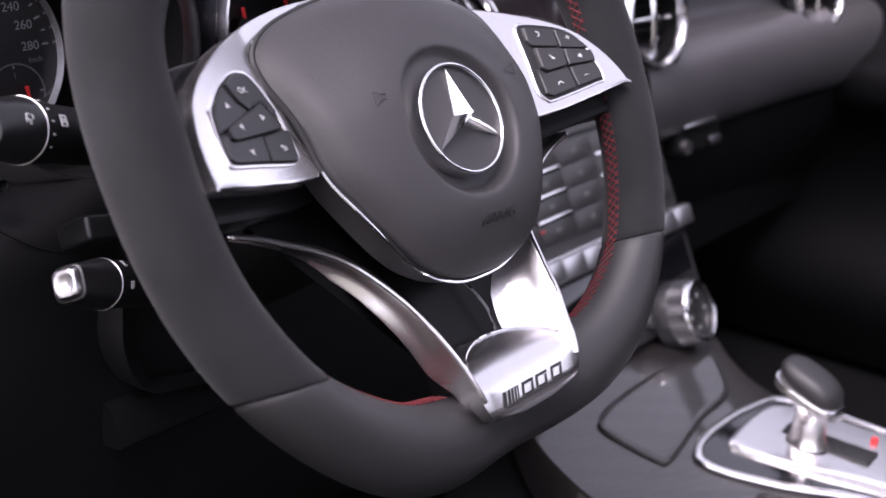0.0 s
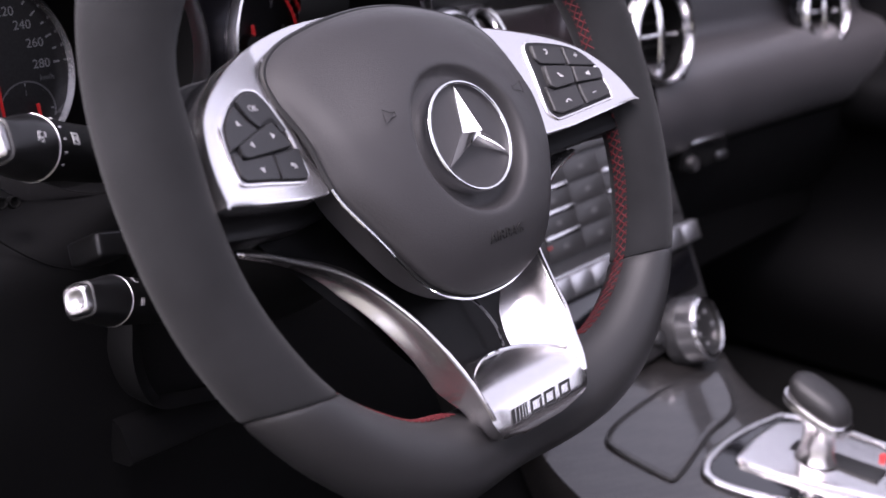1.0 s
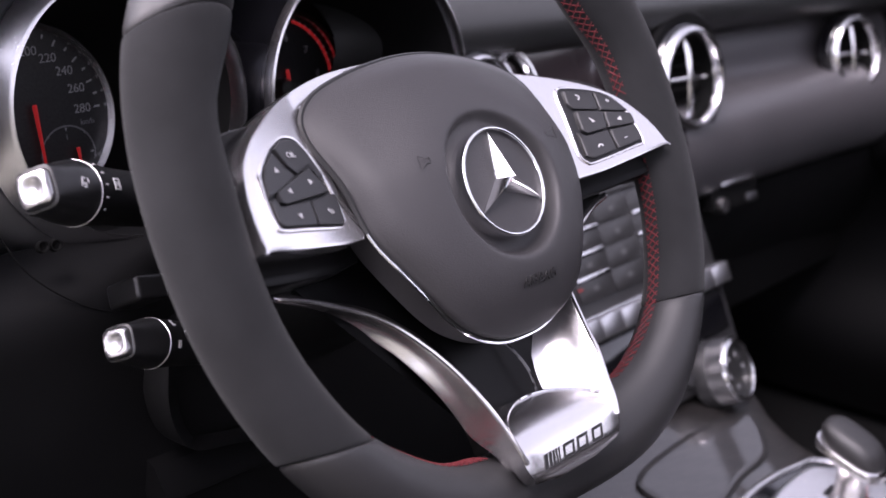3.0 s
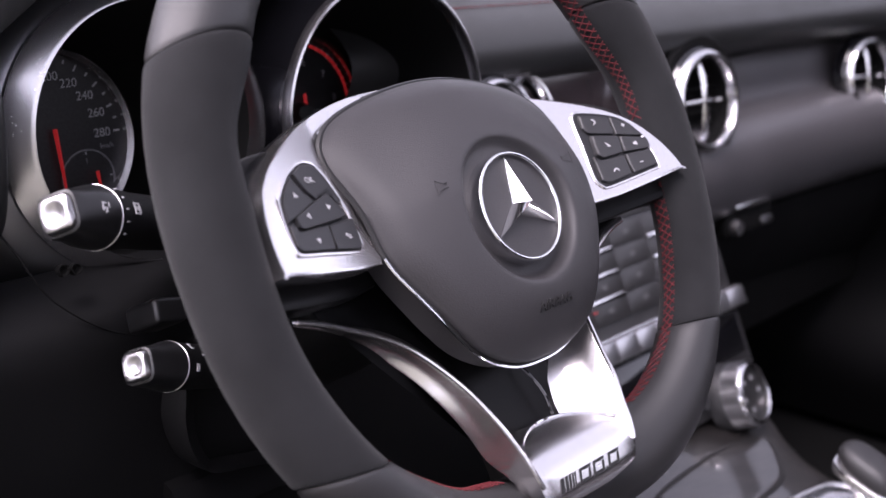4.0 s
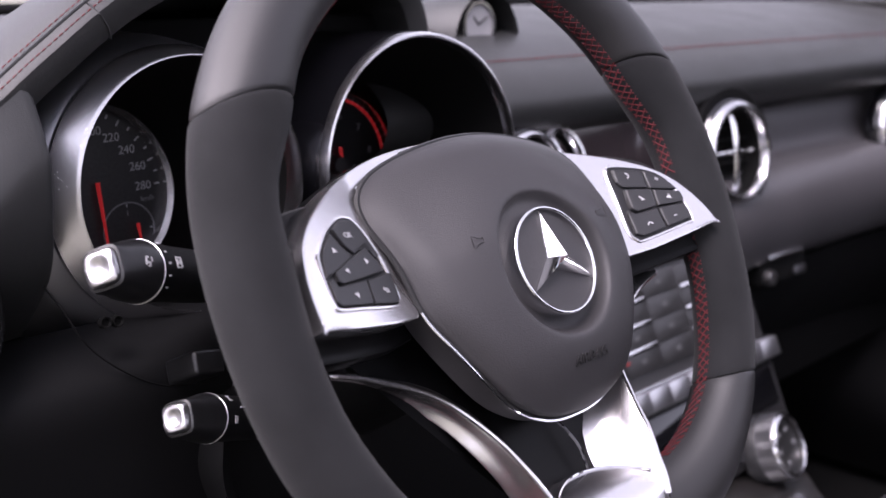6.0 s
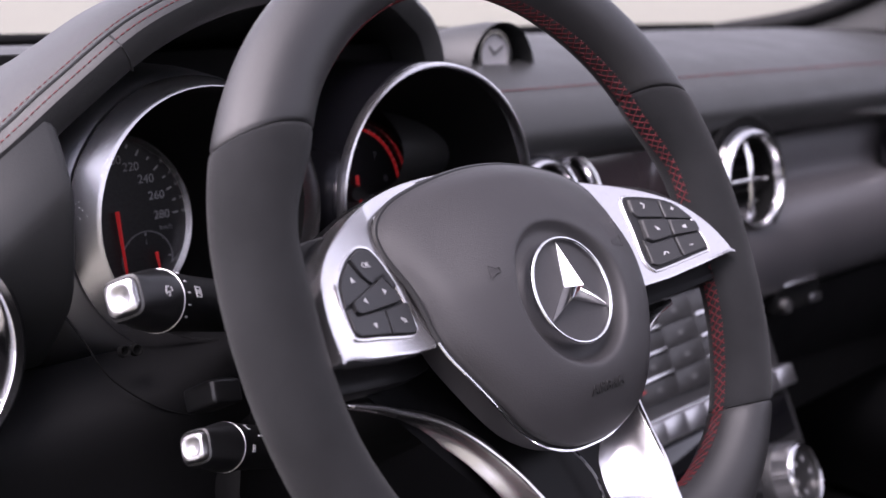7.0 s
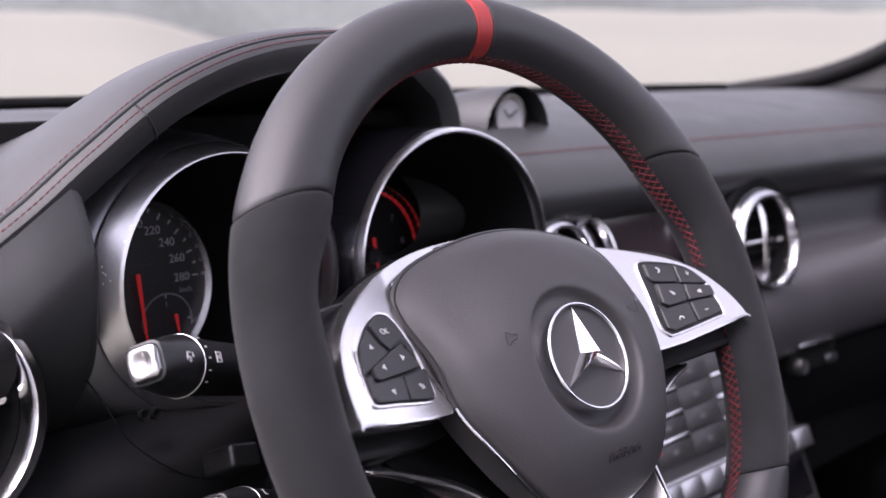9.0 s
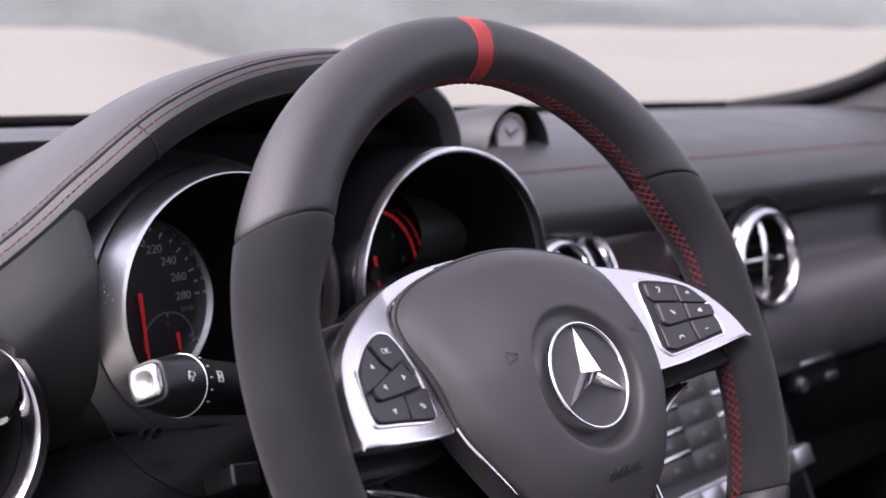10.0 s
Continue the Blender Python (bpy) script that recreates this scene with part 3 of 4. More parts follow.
# recess bow under the top pad, seen above the screen
part("screen_recess", profile_strip([(0.29, 0.765), (0.275, 0.72), (0.265, 0.66), (0.25, 0.64)], span(0.15, 0.62, 8)), GLOSS, dash, "gloss black centre fascia")

# instrument hood: arch of (x, z) at the front edge
ARCH = [(-0.46, 0.143, 0.765), (-0.38, 0.145, 0.775), (-0.31, 0.147, 0.787), (-0.25, 0.149, 0.802), (-0.213, 0.15, 0.823), (-0.178, 0.151, 0.849), (-0.133, 0.155, 0.878), (-0.077, 0.165, 0.897), (-0.004, 0.188, 0.905), (0.065, 0.215, 0.904), (0.105, 0.235, 0.897), (0.130, 0.246, 0.887), (0.150, 0.25, 0.873), (0.162, 0.252, 0.850), (0.166, 0.254, 0.82), (0.168, 0.255, 0.78)]
arch = spline(ARCH, 6)


def arch_out(i):
    a, b = arch[max(i - 1, 0)], arch[min(i + 1, len(arch) - 1)]
    d = (b - a).normalized()
    return Vector((-d.z, 0, d.x)).normalized()


def hood(rows):
    rings = []
    for i, p in enumerate(arch):
        o = arch_out(i)
        ring = []
        for y, off, drop in rows:
            q = p + o * off
            z = q.z * (1 - drop) + 0.84 * drop
            ring.append((q.x + 0.02 * drop, q.y + y, z))
        rings.append(ring)
    return loft(rings, False, False, False)


hood_thing = thing("instrument_hood", "black leather instrument hood with a red double seam", "instrument hood")
part("hood_top", hood([(0.005, 0.0, 0), (0.011, 0.0022, 0), (0.028, 0.0035, 0), (0.055, 0.003, 0.04), (0.09, -0.002, 0.18), (0.13, -0.006, 0.45), (0.18, -0.006, 0.75), (0.24, -0.01, 1.05)]), DASH, hood_thing)
part("hood_lip", hood([(0.006, 0.0005, 0), (-0.0005, -0.001, 0), (-0.004, -0.005, 0), (-0.0035, -0.012, 0), (0.001, -0.0185, 0), (0.013, -0.021, 0), (0.05, -0.021, 0), (0.08, -0.024, 0.12), (0.12, -0.03, 0.4)]), DASH, hood_thing, "leather-wrapped front lip")
for off, y, thick in ((0.0013, 0.0064, 0.0003), (-0.0022, -0.0016, 0.00033)):
    line = [arch[i] + arch_out(i) * off + Vector((0, y, 0)) for i in range(len(arch) - 36)]
    seam(line, "hood_stitching", 0.0036, thick=thick).parent = hood_thing
part("hood_seam", sweep([arch[i] + arch_out(i) * 0.0002 + Vector((0, 0.0035, 0)) for i in range(len(arch) - 30)], 0.0009, 6), INK, hood_thing, "dark seam groove")
cut = [Vector((-0.150, 0.1532 + y, 0.8675)) + Vector((-0.55, 0, 0.835)) * o for y, o in ((0.0002, 0.001), (-0.0042, -0.005), (-0.0037, -0.012), (0.0008, -0.0185))]
part("hood_joint", sweep(cut, 0.0006, 5, up=(1, 0, 0)), INK, hood_thing, "joint in the leather")


# leather face to the left of the instruments and knee panel under it
face_l = []
for x in span(-0.44, -0.188, 10):
    k = min(range(len(arch)), key=lambda i: abs(arch[i].x - x))
    zt = arch[k].z - 0.006
    face_l.append([tuple(p) for p in spline([(x, 0.1475, zt), (x, 0.142, zt - 0.010), (x, 0.135, zt - 0.024), (x, 0.132, zt - 0.038), (x, 0.138, 0.757), (x, 0.153, 0.735), (x, 0.178, 0.712)], 4)])
edge = face_l[-1]
for dx, dy in ((0.0035, 0.001), (0.006, 0.004), (0.0075, 0.010), (0.008, 0.05)):
    face_l.append([(x + dx, y + dy, z) for x, y, z in edge])
part("side_panel", loft(face_l, False, False, False), DASH, hood_thing, "black leather end panel")
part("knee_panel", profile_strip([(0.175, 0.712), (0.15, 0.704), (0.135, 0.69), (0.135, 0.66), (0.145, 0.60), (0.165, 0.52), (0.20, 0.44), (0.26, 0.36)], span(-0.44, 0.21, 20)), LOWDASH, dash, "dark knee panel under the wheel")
part("instrument_wall", box((-0.20, 0.285, 0.66), (0.15, 0.295, 0.855), 0.002), VOID, dash)
part("instrument_sill", loft([[(x, 0.165, 0.69), (x, 0.18, 0.70), (x, 0.29, 0.70)] for x in (-0.19, 0.17)], False, False, False), VOID, dash)


# two round instruments in tubes
def instrument(name, label, x, z=0.764, k=1.0, bezel=(), flare=0.09, dial=(0, 0, 1), tube=None, label_tube=""):
    g = thing(name, label, "gauge", pose(x, 0.168, z, 86) @ Matrix.Diagonal((k, k, 1, 1)))

    def rings(rows):
        return loft([[(cx + r * math.cos(a), cy + r * math.sin(a), h) for a in (2 * math.pi * i / 72 for i in range(72))] for cx, cy, r, h in rows], True, False, False)

    part("bezel", rings(bezel), BRUSHED, g, "brushed silver ring")
    cx, cy, r, h = bezel[-1]
    w = flare - r
    part("tube", rings([(cx, cy, r, h), (0.3 * cx - 0.15 * w, -0.1 * w, r + w * 0.26, h - 0.0035), (-0.25 * w, -0.25 * w, r + w * 0.5, h - 0.011), (-0.35 * w, -0.35 * w, r + w * 0.72, h - 0.022), (-0.45 * w, -0.5 * w, flare, -0.06), (-0.45 * w, -0.5 * w, flare + 0.004, -0.10)]), tube, g, label_tube)
    cx, cy, r, h = bezel[0]
    dx, dy, q = dial
    part("funnel", rings([(cx, cy, r + 0.0004, h + 0.002), (0.5 * (cx + dx), 0.5 * (cy + dy), 0.5 * (r + 0.0615 * q), -0.055), (dx, dy, 0.0615 * q, -0.09)]), VOID, g)
    part("dial", lathe([(0.0001, -0.098), (0.0575, -0.098), (0.0575, -0.100)], 60), GAUGE, g, "dark patterned dial")
    part("dial_ring", lathe([(0.0572, -0.098), (0.0577, -0.0925), (0.0608, -0.0900), (0.0625, -0.0930)], 60), SILVER, g)
    return g


def set_dial(g, dx, dy, q):
    """Seat the printed dial and its needles off the ring's axis, as they sit in the cluster."""
    for ob in g.children:
        if ob.name.split(".")[0] not in ("bezel", "tube", "funnel"):
            ob.matrix_basis = pose(dx, dy, 0) @ Matrix.Diagonal((q, q, 1, 1)) @ ob.matrix_basis


GAUGE = material("dial_print", (0.02, 0.02, 0.021), 0.4, mottle=0.5, mottle_scale=500)


def ticks(g, start, end, n, mat, r0=0.051, r1=0.0555, wd=0.0006, z=-0.0976, name="tick"):
    bm = bmesh.new()
    for i in range(n + 1):
        a = radians(start + (end - start) * i / n)
        d, s = Vector((math.cos(a), math.sin(a), 0)), Vector((-math.sin(a), math.cos(a), 0))
        k = 0.0 if i % 2 == 0 else 0.0018
        vs = [bm.verts.new(d * r + s * o * wd + Vector((0, 0, z))) for r, o in ((r0 + k, -1), (r1, -1), (r1, 1), (r0 + k, 1))]
        bm.faces.new(vs)
    return tagged(part(name, bm, mat, g, "", False), kind="stuff")


def arc(g, r0, r1, start, end, mat, name, z=-0.0974, c=(0, 0)):
    n = 24
    rings = [[(c[0] + r * math.cos(a), c[1] + r * math.sin(a), z) for r in (r0, r1)] for a in (radians(start + (end - start) * i / n) for i in range(n + 1))]
    return part(name, loft(rings, False, False, False), mat, g)


def needle(g, ang, r0, r1, wd, c=(0, 0)):
    a = radians(ang)
    d, s = Vector((math.cos(a), math.sin(a), 0)), Vector((-math.sin(a), math.cos(a), 0))
    o = Vector((c[0], c[1], -0.094))
    rings = [[o + d * r + s * w + Vector((0, 0, h)) for w, h in ((-wd * k, 0), (0, 0.0012), (wd * k, 0), (0, -0.0006))] for r, k in ((r0, 1.0), (r1, 0.45))]
    return part("needle", loft(rings), REDGLOW, g, "red needle", False)


speed = instrument("speedometer", "round speedometer with a red needle in a silver ring", -0.094, 0.773, 0.875,
                   [(0.008, 0.002, 0.0755, -0.014), (0.008, 0.002, 0.0755, -0.001), (0.008, 0.002, 0.0762, 0.0008), (0.0076, 0.002, 0.0770, 0.0004), (0.0070, 0.002, 0.0778, -0.0006), (0.0042, 0.0015, 0.0808, -0.0038), (0.0010, 0.001, 0.0842, -0.0080), (0.0008, 0.001, 0.0844, -0.0105)], 0.106, (-0.009, -0.010, 1), SATINMETAL, "satin grey metal tube")
for k, v in enumerate(range(0, 281, 20)):
    a = radians(264 - 262 * k / 14)
    writing("numeral", str(v), 0.0082, WHITE, speed, pose(0.0425 * math.cos(a), 0.0425 * math.sin(a), -0.0974), 0.0001)
writing("unit", "km/h", 0.005, PRINT, speed, pose(0.045, -0.0075, -0.0974), 0.0001)
ticks(speed, 264, 2, 28, WHITE)
needle(speed, 274, -0.008, 0.043, 0.0017, (0.008, 0.0))
arc(speed, 0.0185, 0.0195, 200, -20, PRINT, "fuel_ring", c=(0.029, -0.0275))
ticks(speed, 180, 0, 4, WHITE, 0.016, 0.018, 0.0005).matrix_basis = pose(0.029, -0.0275, 0)
needle(speed, 277, -0.002, 0.011, 0.0015, (0.034, -0.025))
writing("numeral", "1", 0.005, PRINT, speed, pose(0.029, -0.016, -0.0974), 0.0001)
set_dial(speed, -0.009, -0.010, 1)
rev = instrument("rev_counter", "round rev counter with a red zone in a silver ring", 0.081, 0.764, 1.0,
                 [(0, 0, 0.0803, -0.008), (0, 0, 0.0803, -0.002), (0, 0, 0.0809, 0.0002), (0, 0, 0.082, 0.0009), (0, 0, 0.0832, 0.0002), (0, 0, 0.084, -0.0025), (0, 0, 0.0842, -0.006)], 0.089, (0.003, -0.003, 0.86), GLOSS, "gloss black tube")
for v in range(0, 9):
    a = radians(276 - 264 * v / 8)
    writing("numeral", str(v), 0.008, WHITE, rev, pose(0.039 * math.cos(a), 0.039 * math.sin(a), -0.0974), 0.0001)
ticks(rev, 276, 12, 40, WHITE)
arc(rev, 0.0515, 0.0538, 74, 8, REDGLOW, "red_zone")
needle(rev, 277, -0.002, 0.028, 0.0019, (0.004, 0.012))
arc(rev, 0.0175, 0.0195, 250, 120, REDGLOW, "inner_scale")
part("hub", lathe([(0.0001, -0.090), (0.006, -0.090), (0.0075, -0.093), (0.0075, -0.098)], 24), PLASTIC, rev)
set_dial(rev, 0.003, -0.003, 0.86)


# round air vents with a cross of silver vanes
def air_vent(m, label, surround=False):
    v = thing("air_vent", label, "air vent", m, "round dashboard vents")
    part("ring", lathe([(0.0415, -0.016), (0.0425, 0.0), (0.0445, 0.0035), (0.048, 0.004), (0.0515, 0.001), (0.0535, -0.006), (0.0535, -0.02)], 64), CHROME_SOFT, v, "polished silver ring")
    part("barrel", lathe([(0.0418, -0.006), (0.038, -0.03), (0.0001, -0.034)], 40), VOID, v, "black barrel")
    part("collar", lathe([(0.0535, -0.004), (0.057, -0.008), (0.058, -0.02)], 48), GLOSS, v)
    if surround:
        part("surround", lathe([(0.0560, -0.010), (0.0650, -0.008), (0.0680, -0.011), (0.0690, -0.030)], 48), VOID, v, "black recess round the vent")
    for rz, wd in ((90, 0.0042), (0, 0.0024)):
        vane = [Vector((t, 0, -0.004 - 9.0 * (abs(t) - 0.0) ** 2 * 0.4)) for t in span(-0.042, 0.042, 14)]
        ob = part("vane", sweep(vane, wd, 8, flat=0.5, radii=[wd * (0.55 + 0.45 * math.cos(t.x / 0.042 * 1.2)) for t in vane]), CHROME_SOFT, v, "silver vane")
        ob.matrix_basis = pose(0, 0, 0, 0, 0, rz)
    for y in (-0.024, -0.012, 0.012, 0.024):
        wd = math.sqrt(0.04 ** 2 - y * y)
        part("slat", box((-wd, y - 0.0008, -0.028), (wd, y + 0.0008, -0.018), 0.0004, 1), VOID, v)
    return v


CHROME_SOFT = material("polished_silver", (0.78, 0.77, 0.78), 0.16, metal=1.0, mottle=0.03)
air_vent(pose(0.543, 0.212, 0.7195, 82, 0, -5) @ Matrix.Diagonal((0.94, 0.94, 0.94, 1)), "round silver air vent with crossed vanes beside the screen", True)
air_vent(pose(0.2385, 0.212, 0.735, 80, 0, 0) @ Matrix.Diagonal((0.64, 0.64, 0.64, 1)), "small round silver air vent with crossed vanes behind the wheel")
air_vent(pose(0.303, 0.232, 0.732, 70, 0, 14) @ Matrix.Diagonal((0.68, 0.68, 0.68, 1)), "small round silver air vent turned towards the passenger")
air_vent(pose(0.932, 0.214, 0.7095, 80, 0, -12) @ Matrix.Diagonal((0.88, 0.88, 0.88, 1)), "round silver air vent at the passenger end")
air_vent(pose(-0.259, 0.124, 0.745, 84, 0, 14), "round silver air vent at the driver's end")

# screen between the vents
scr = thing("centre_screen", "dark centre display in a gloss black frame", "display", pose(0.385, 0.252, 0.742, 84))
part("bezel", box((-0.105, -0.04, -0.012), (0.105, 0.036, 0.0), 0.004), GLOSS, scr)
part("panel", box((-0.092, -0.032, -0.001), (0.092, 0.030, 0.0012), 0.0008), SCREEN, scr, "dark screen")
part("status_mark", box((-0.072, 0.020, 0.0012), (-0.040, 0.027, 0.0016), 0), PRINT, scr)
part("corner_trim", box((-0.122, 0.0195, 0.004), (-0.086, 0.0275, 0.0190), 0.002), BUTTON, scr, "silver corner trim")

# dashboard clock pod on the pad
clock = thing("dashboard_clock", "small round clock in a black pod on the dashboard", "clock", pose(0.291, 0.345, 0.832) @ Matrix.Diagonal((0.86, 1, 0.86, 1)))
pod = []
for y, k in ((-0.03, 1.0), (-0.015, 1.04), (0.02, 1.0), (0.07, 0.8), (0.13, 0.35), (0.17, 0.05)):
    pod.append([(0.046 * k * math.cos(a) + 0.10 * max(0.0, 0.02 - y), y, (0.042 * k + 0.10 * max(0.0, 0.02 - y)) * math.sin(a) - 0.004) for a in span(-0.2, math.pi + 0.2, 20)])
part("pod", loft(pod, False, False, False), DASH, clock)
part("recess", lathe([(0.0001, 0), (0.034, 0), (0.034, 0.004)], 32), VOID, clock).matrix_basis = pose(0, -0.016, 0.006, 90)
part("face", lathe([(0.0001, 0.001), (0.019, 0.001), (0.019, 0)], 32), PALE, clock, "pale clock face").matrix_basis = pose(-0.006, -0.026, 0.012, 90)
part("ring", lathe([(0.0188, -0.004), (0.0195, 0.003), (0.023, 0.003), (0.024, -0.004)], 40), CHROME_SOFT, clock).matrix_basis = pose(-0.006, -0.026, 0.012, 90)
for ang, ln in ((40, 0.010), (-60, 0.014)):
    part("clock_hand", box((-0.0008, 0, 0.001), (0.0008, ln, 0.0018), 0), INK, clock).matrix_basis = pose(-0.006, -0.026, 0.012, 90) @ pose(0, 0, 0, 0, 0, ang)

# centre stack: sloping panel with key rows
STACK = Matrix.Translation((0.385, 0.205, 0.655)) @ Matrix.Rotation(radians(66), 4, "X")
stack = thing("centre_stack", "dark centre stack with rows of keys and silver bars", "control panel", STACK)
part("panel", box((-0.135, -0.215, -0.05), (0.135, 0.02, 0.0), 0.006), STACKTRIM, stack, "dark grey control panel")
part("head_strip", box((-0.128, -0.0105, 0.0), (0.128, 0.014, 0.004), 0.002), STACKTRIM, stack, "dark strip above the keys")
part("head_strip", box((-0.128, -0.0195, 0.0), (0.128, -0.013, 0.003), 0.001), STACKTRIM, stack, "dark strip above the keys")
for y in (-0.0315, -0.0515, -0.0707, -0.0905):
    for x0, x1 in ((-0.125, -0.0820), (-0.0817, -0.0317), (-0.0314, 0.0192), (0.0195, 0.0702), (0.0705, 0.125)):
        key = part("key", box((x0, y - 0.0092, 0.0), (x1, y + 0.0092, 0.0028), 0.0004), STACKTRIM, stack, "dark grey key")
        xm = (x0 + x1) / 2
        part("key_mark", box((xm - 0.004, y - 0.002, 0.0028), (xm + 0.003, y + 0.002, 0.0031), 0), DIM, key)
for y in (-0.0415, -0.061, -0.0805):
    for x0 in (-0.0815, 0.0205):
        part("silver_bar", box((x0, y - 0.0021, 0.0), (x0 + 0.049, y + 0.0021, 0.0045), 0.001), CHROME_SOFT, stack, "silver bar")
    part("key_gap", box((-0.0305, y - 0.0012, 0.0), (0.0185, y + 0.0012, 0.0012), 0), INK, stack, "dark gap")
part("warning_mark", box((-0.082, -0.0885, 0.0030), (-0.076, -0.0865, 0.0034), 0), REDBAND, stack, "small red mark")
for i in range(9):
    x = -0.130 + i * 0.030
    part("toggle", box((x, -0.1315, 0.0), (x + 0.0296, -0.1135, 0.008), 0.0010), BUTTON, stack, "satin silver toggle")
part("toggle_lip", box((-0.130, -0.1128, 0.0), (0.139, -0.1108, 0.005), 0.0008), CHROME_SOFT, stack, "thin bright lip")
part("tray", box((-0.12, -0.172, 0.0), (0.12, -0.135, 0.004), 0.003), GLOSS, stack)
for i in range(6):
    part("round_key", lathe([(0.0001, 0.006), (0.006, 0.006), (0.0075, 0.004), (0.0075, 0)], 20), KEYCAP, stack).matrix_basis = pose(0.03 + 0.017 * i, -0.198, 0)
for x in (0.069,):
    kn = part("climate_knob", lathe([(0.0001, 0.022), (0.028, 0.022), (0.0285, 0.024)], 48), INK, stack, "round dark dial with a knurled silver rim")
    kn.matrix_basis = pose(x, -0.2035, 0.004, 0, 6, 0) @ Matrix.Diagonal((0.86, 0.86, 1.0, 1))
    part("knob_rim", lathe([(0.0285, 0.02), (0.0288, 0.0262), (0.0305, 0.0268), (0.0328, 0.0258), (0.034, 0.0235)], 60), CHROME_SOFT, kn, "silver rim")
    knurl = [[((0.0345 + 0.0007 * (i % 2)) * math.cos(math.pi * i / 48), (0.0345 + 0.0007 * (i % 2)) * math.sin(math.pi * i / 48), h) for i in range(96)] for h in (0.0235, 0.002)]
    part("knob_side", loft(knurl, True, False, False), DARKSILVER, kn, "knurled grey side", False)
    part("knob_base", lathe([(0.030, 0.008), (0.0345, 0.0075), (0.036, 0.005), (0.036, -0.006)], 60), KEYCAP, kn, "dark base ring")
    for i in range(5):
        part("knob_mark", box((-0.002, -0.002, 0), (0.002, 0.002, 0.0006), 0), PRINT, kn).matrix_basis = pose(0.017 * math.cos(i * 1.1), 0.017 * math.sin(i * 1.1), 0.022)

# column stalks
def stalk(m, label, length, r0, r1, cap, signs):
    s = thing("column_stalk", label, "stalk", WHEEL @ m)

    def rounded(x, r, p, n=40):
        """A squarish ring, rounder as p falls to 2."""
        return [(x, r * math.copysign(abs(math.cos(a)) ** (2 / p), math.cos(a)), r * math.copysign(abs(math.sin(a)) ** (2 / p), math.sin(a))) for a in (2 * math.pi * i / n + 0.01 for i in range(n))]

    rl = length * 0.40
    part("arm", loft([rounded(x, r, 2) for x, r in ((rl + 0.0012, r1 * 0.97), (rl + 0.004, r1 * 0.97), (length * 0.75, r0), (length, r0), (length + 0.06, r0 * 0.9))]), LOWDASH, s, "tapered black plastic arm")
    part("bulb", loft([rounded(x, r, p) for x, r, p in ((0.0012, cap * 0.9, 4), (-0.0004, cap * 1.06, 4), (0.0, cap * 1.2, 4), (0.002, cap * 1.29, 3.6), (0.007, cap * 1.36, 3.0), (0.014, (cap * 1.4 + r1) / 2, 2.4), (rl - 0.003, r1 * 0.985, 2), (rl, r1, 2), (rl + 0.0012, r1 * 0.96, 2))]), PLASTIC, s, "black rotary end")
    part("ring_line", loft([rounded(x, r1 * k, 2, 48) for x, k in ((rl - 0.0004, 0.99), (rl - 0.00025, 1.012), (rl + 0.00025, 1.012), (rl + 0.0004, 0.99))], True, False, False), BUTTON, s, "thin silver line")
    sq = [rounded(x, cap * k, p) for x, k, p in ((0.004, 0.96, 4.5), (0.0, 1.0, 4.5), (-0.0022, 0.97, 4.2), (-0.0032, 0.86, 3.6), (-0.0034, 0.72, 2.8), (-0.0032, 0.60, 2.2), (-0.0022, 0.46, 2), (-0.0014, 0.30, 2), (-0.0011, 0.12, 2), (-0.001, 0.01, 2))]
    part("end_button", loft(sq), BUTTON, s, "dished silver end button")
    for x, ang, w, h in signs:
        r = r1 if x > rl - 0.002 else r1 - (r1 - cap * 1.38) * (rl - x) / (rl - 0.006)
        part("printed_sign", box((-w / 2, -h / 2, 0), (w / 2, h / 2, 0.0004), 0), WHITE, s, "", False).matrix_basis = pose(x, 0, 0) @ Matrix.Rotation(radians(ang), 4, "X") @ pose(0, 0, r * 1.008)
    return s


WIPER = [(0.0135, 2, 0.0007, 0.0022), (0.0155, -9, 0.0036, 0.0007), (0.0155, 2, 0.0030, 0.0007), (0.0139, -4, 0.0007, 0.0022), (0.0171, -4, 0.0007, 0.0022), (0.0155, 9, 0.0022, 0.0007), (0.0155, 5, 0.0007, 0.0018), (0.0165, -34, 0.0026, 0.0007), (0.0176, -38, 0.0007, 0.0018), (0.0155, -38, 0.0007, 0.0014), (0.0185, -41, 0.0008, 0.0008)]
SCALE = [(0.0285, a, 0.0016, 0.0007) for a in (46, 24, 2, -20, -42)]
SQUARE = [(0.0365, 8, 0.0042, 0.0007), (0.0365, -10, 0.0042, 0.0007), (0.0346, -1, 0.0007, 0.0038), (0.0384, -1, 0.0007, 0.0038), (0.0356, -1, 0.0006, 0.0022), (0.0374, -1, 0.0006, 0.0022), (0.0365, -1, 0.0018, 0.0006)]
stalk(pose(-0.1846, 0.0540, -0.075, 0, 31, -4), "black column stalk with a dished silver end button", 0.062, 0.0128, 0.0142, 0.0076, WIPER + SCALE + SQUARE)
stalk(pose(-0.1612, -0.0132, -0.097, 0, 28, -10), "slimmer black column stalk with a silver end button", 0.055, 0.0105, 0.0115, 0.0064, [(0.029, 22, 0.0022, 0.0005), (0.029, 8, 0.0022, 0.0005), (0.0283, 15, 0.0005, 0.002), (0.0297, 15, 0.0005, 0.002), (0.029, -32, 0.0022, 0.0005), (0.029, -46, 0.0022, 0.0005), (0.0283, -39, 0.0005, 0.002), (0.036, -14, 0.004, 0.0008)])
col = thing("steering_column", "black plastic steering column shroud", "steering column", WHEEL)
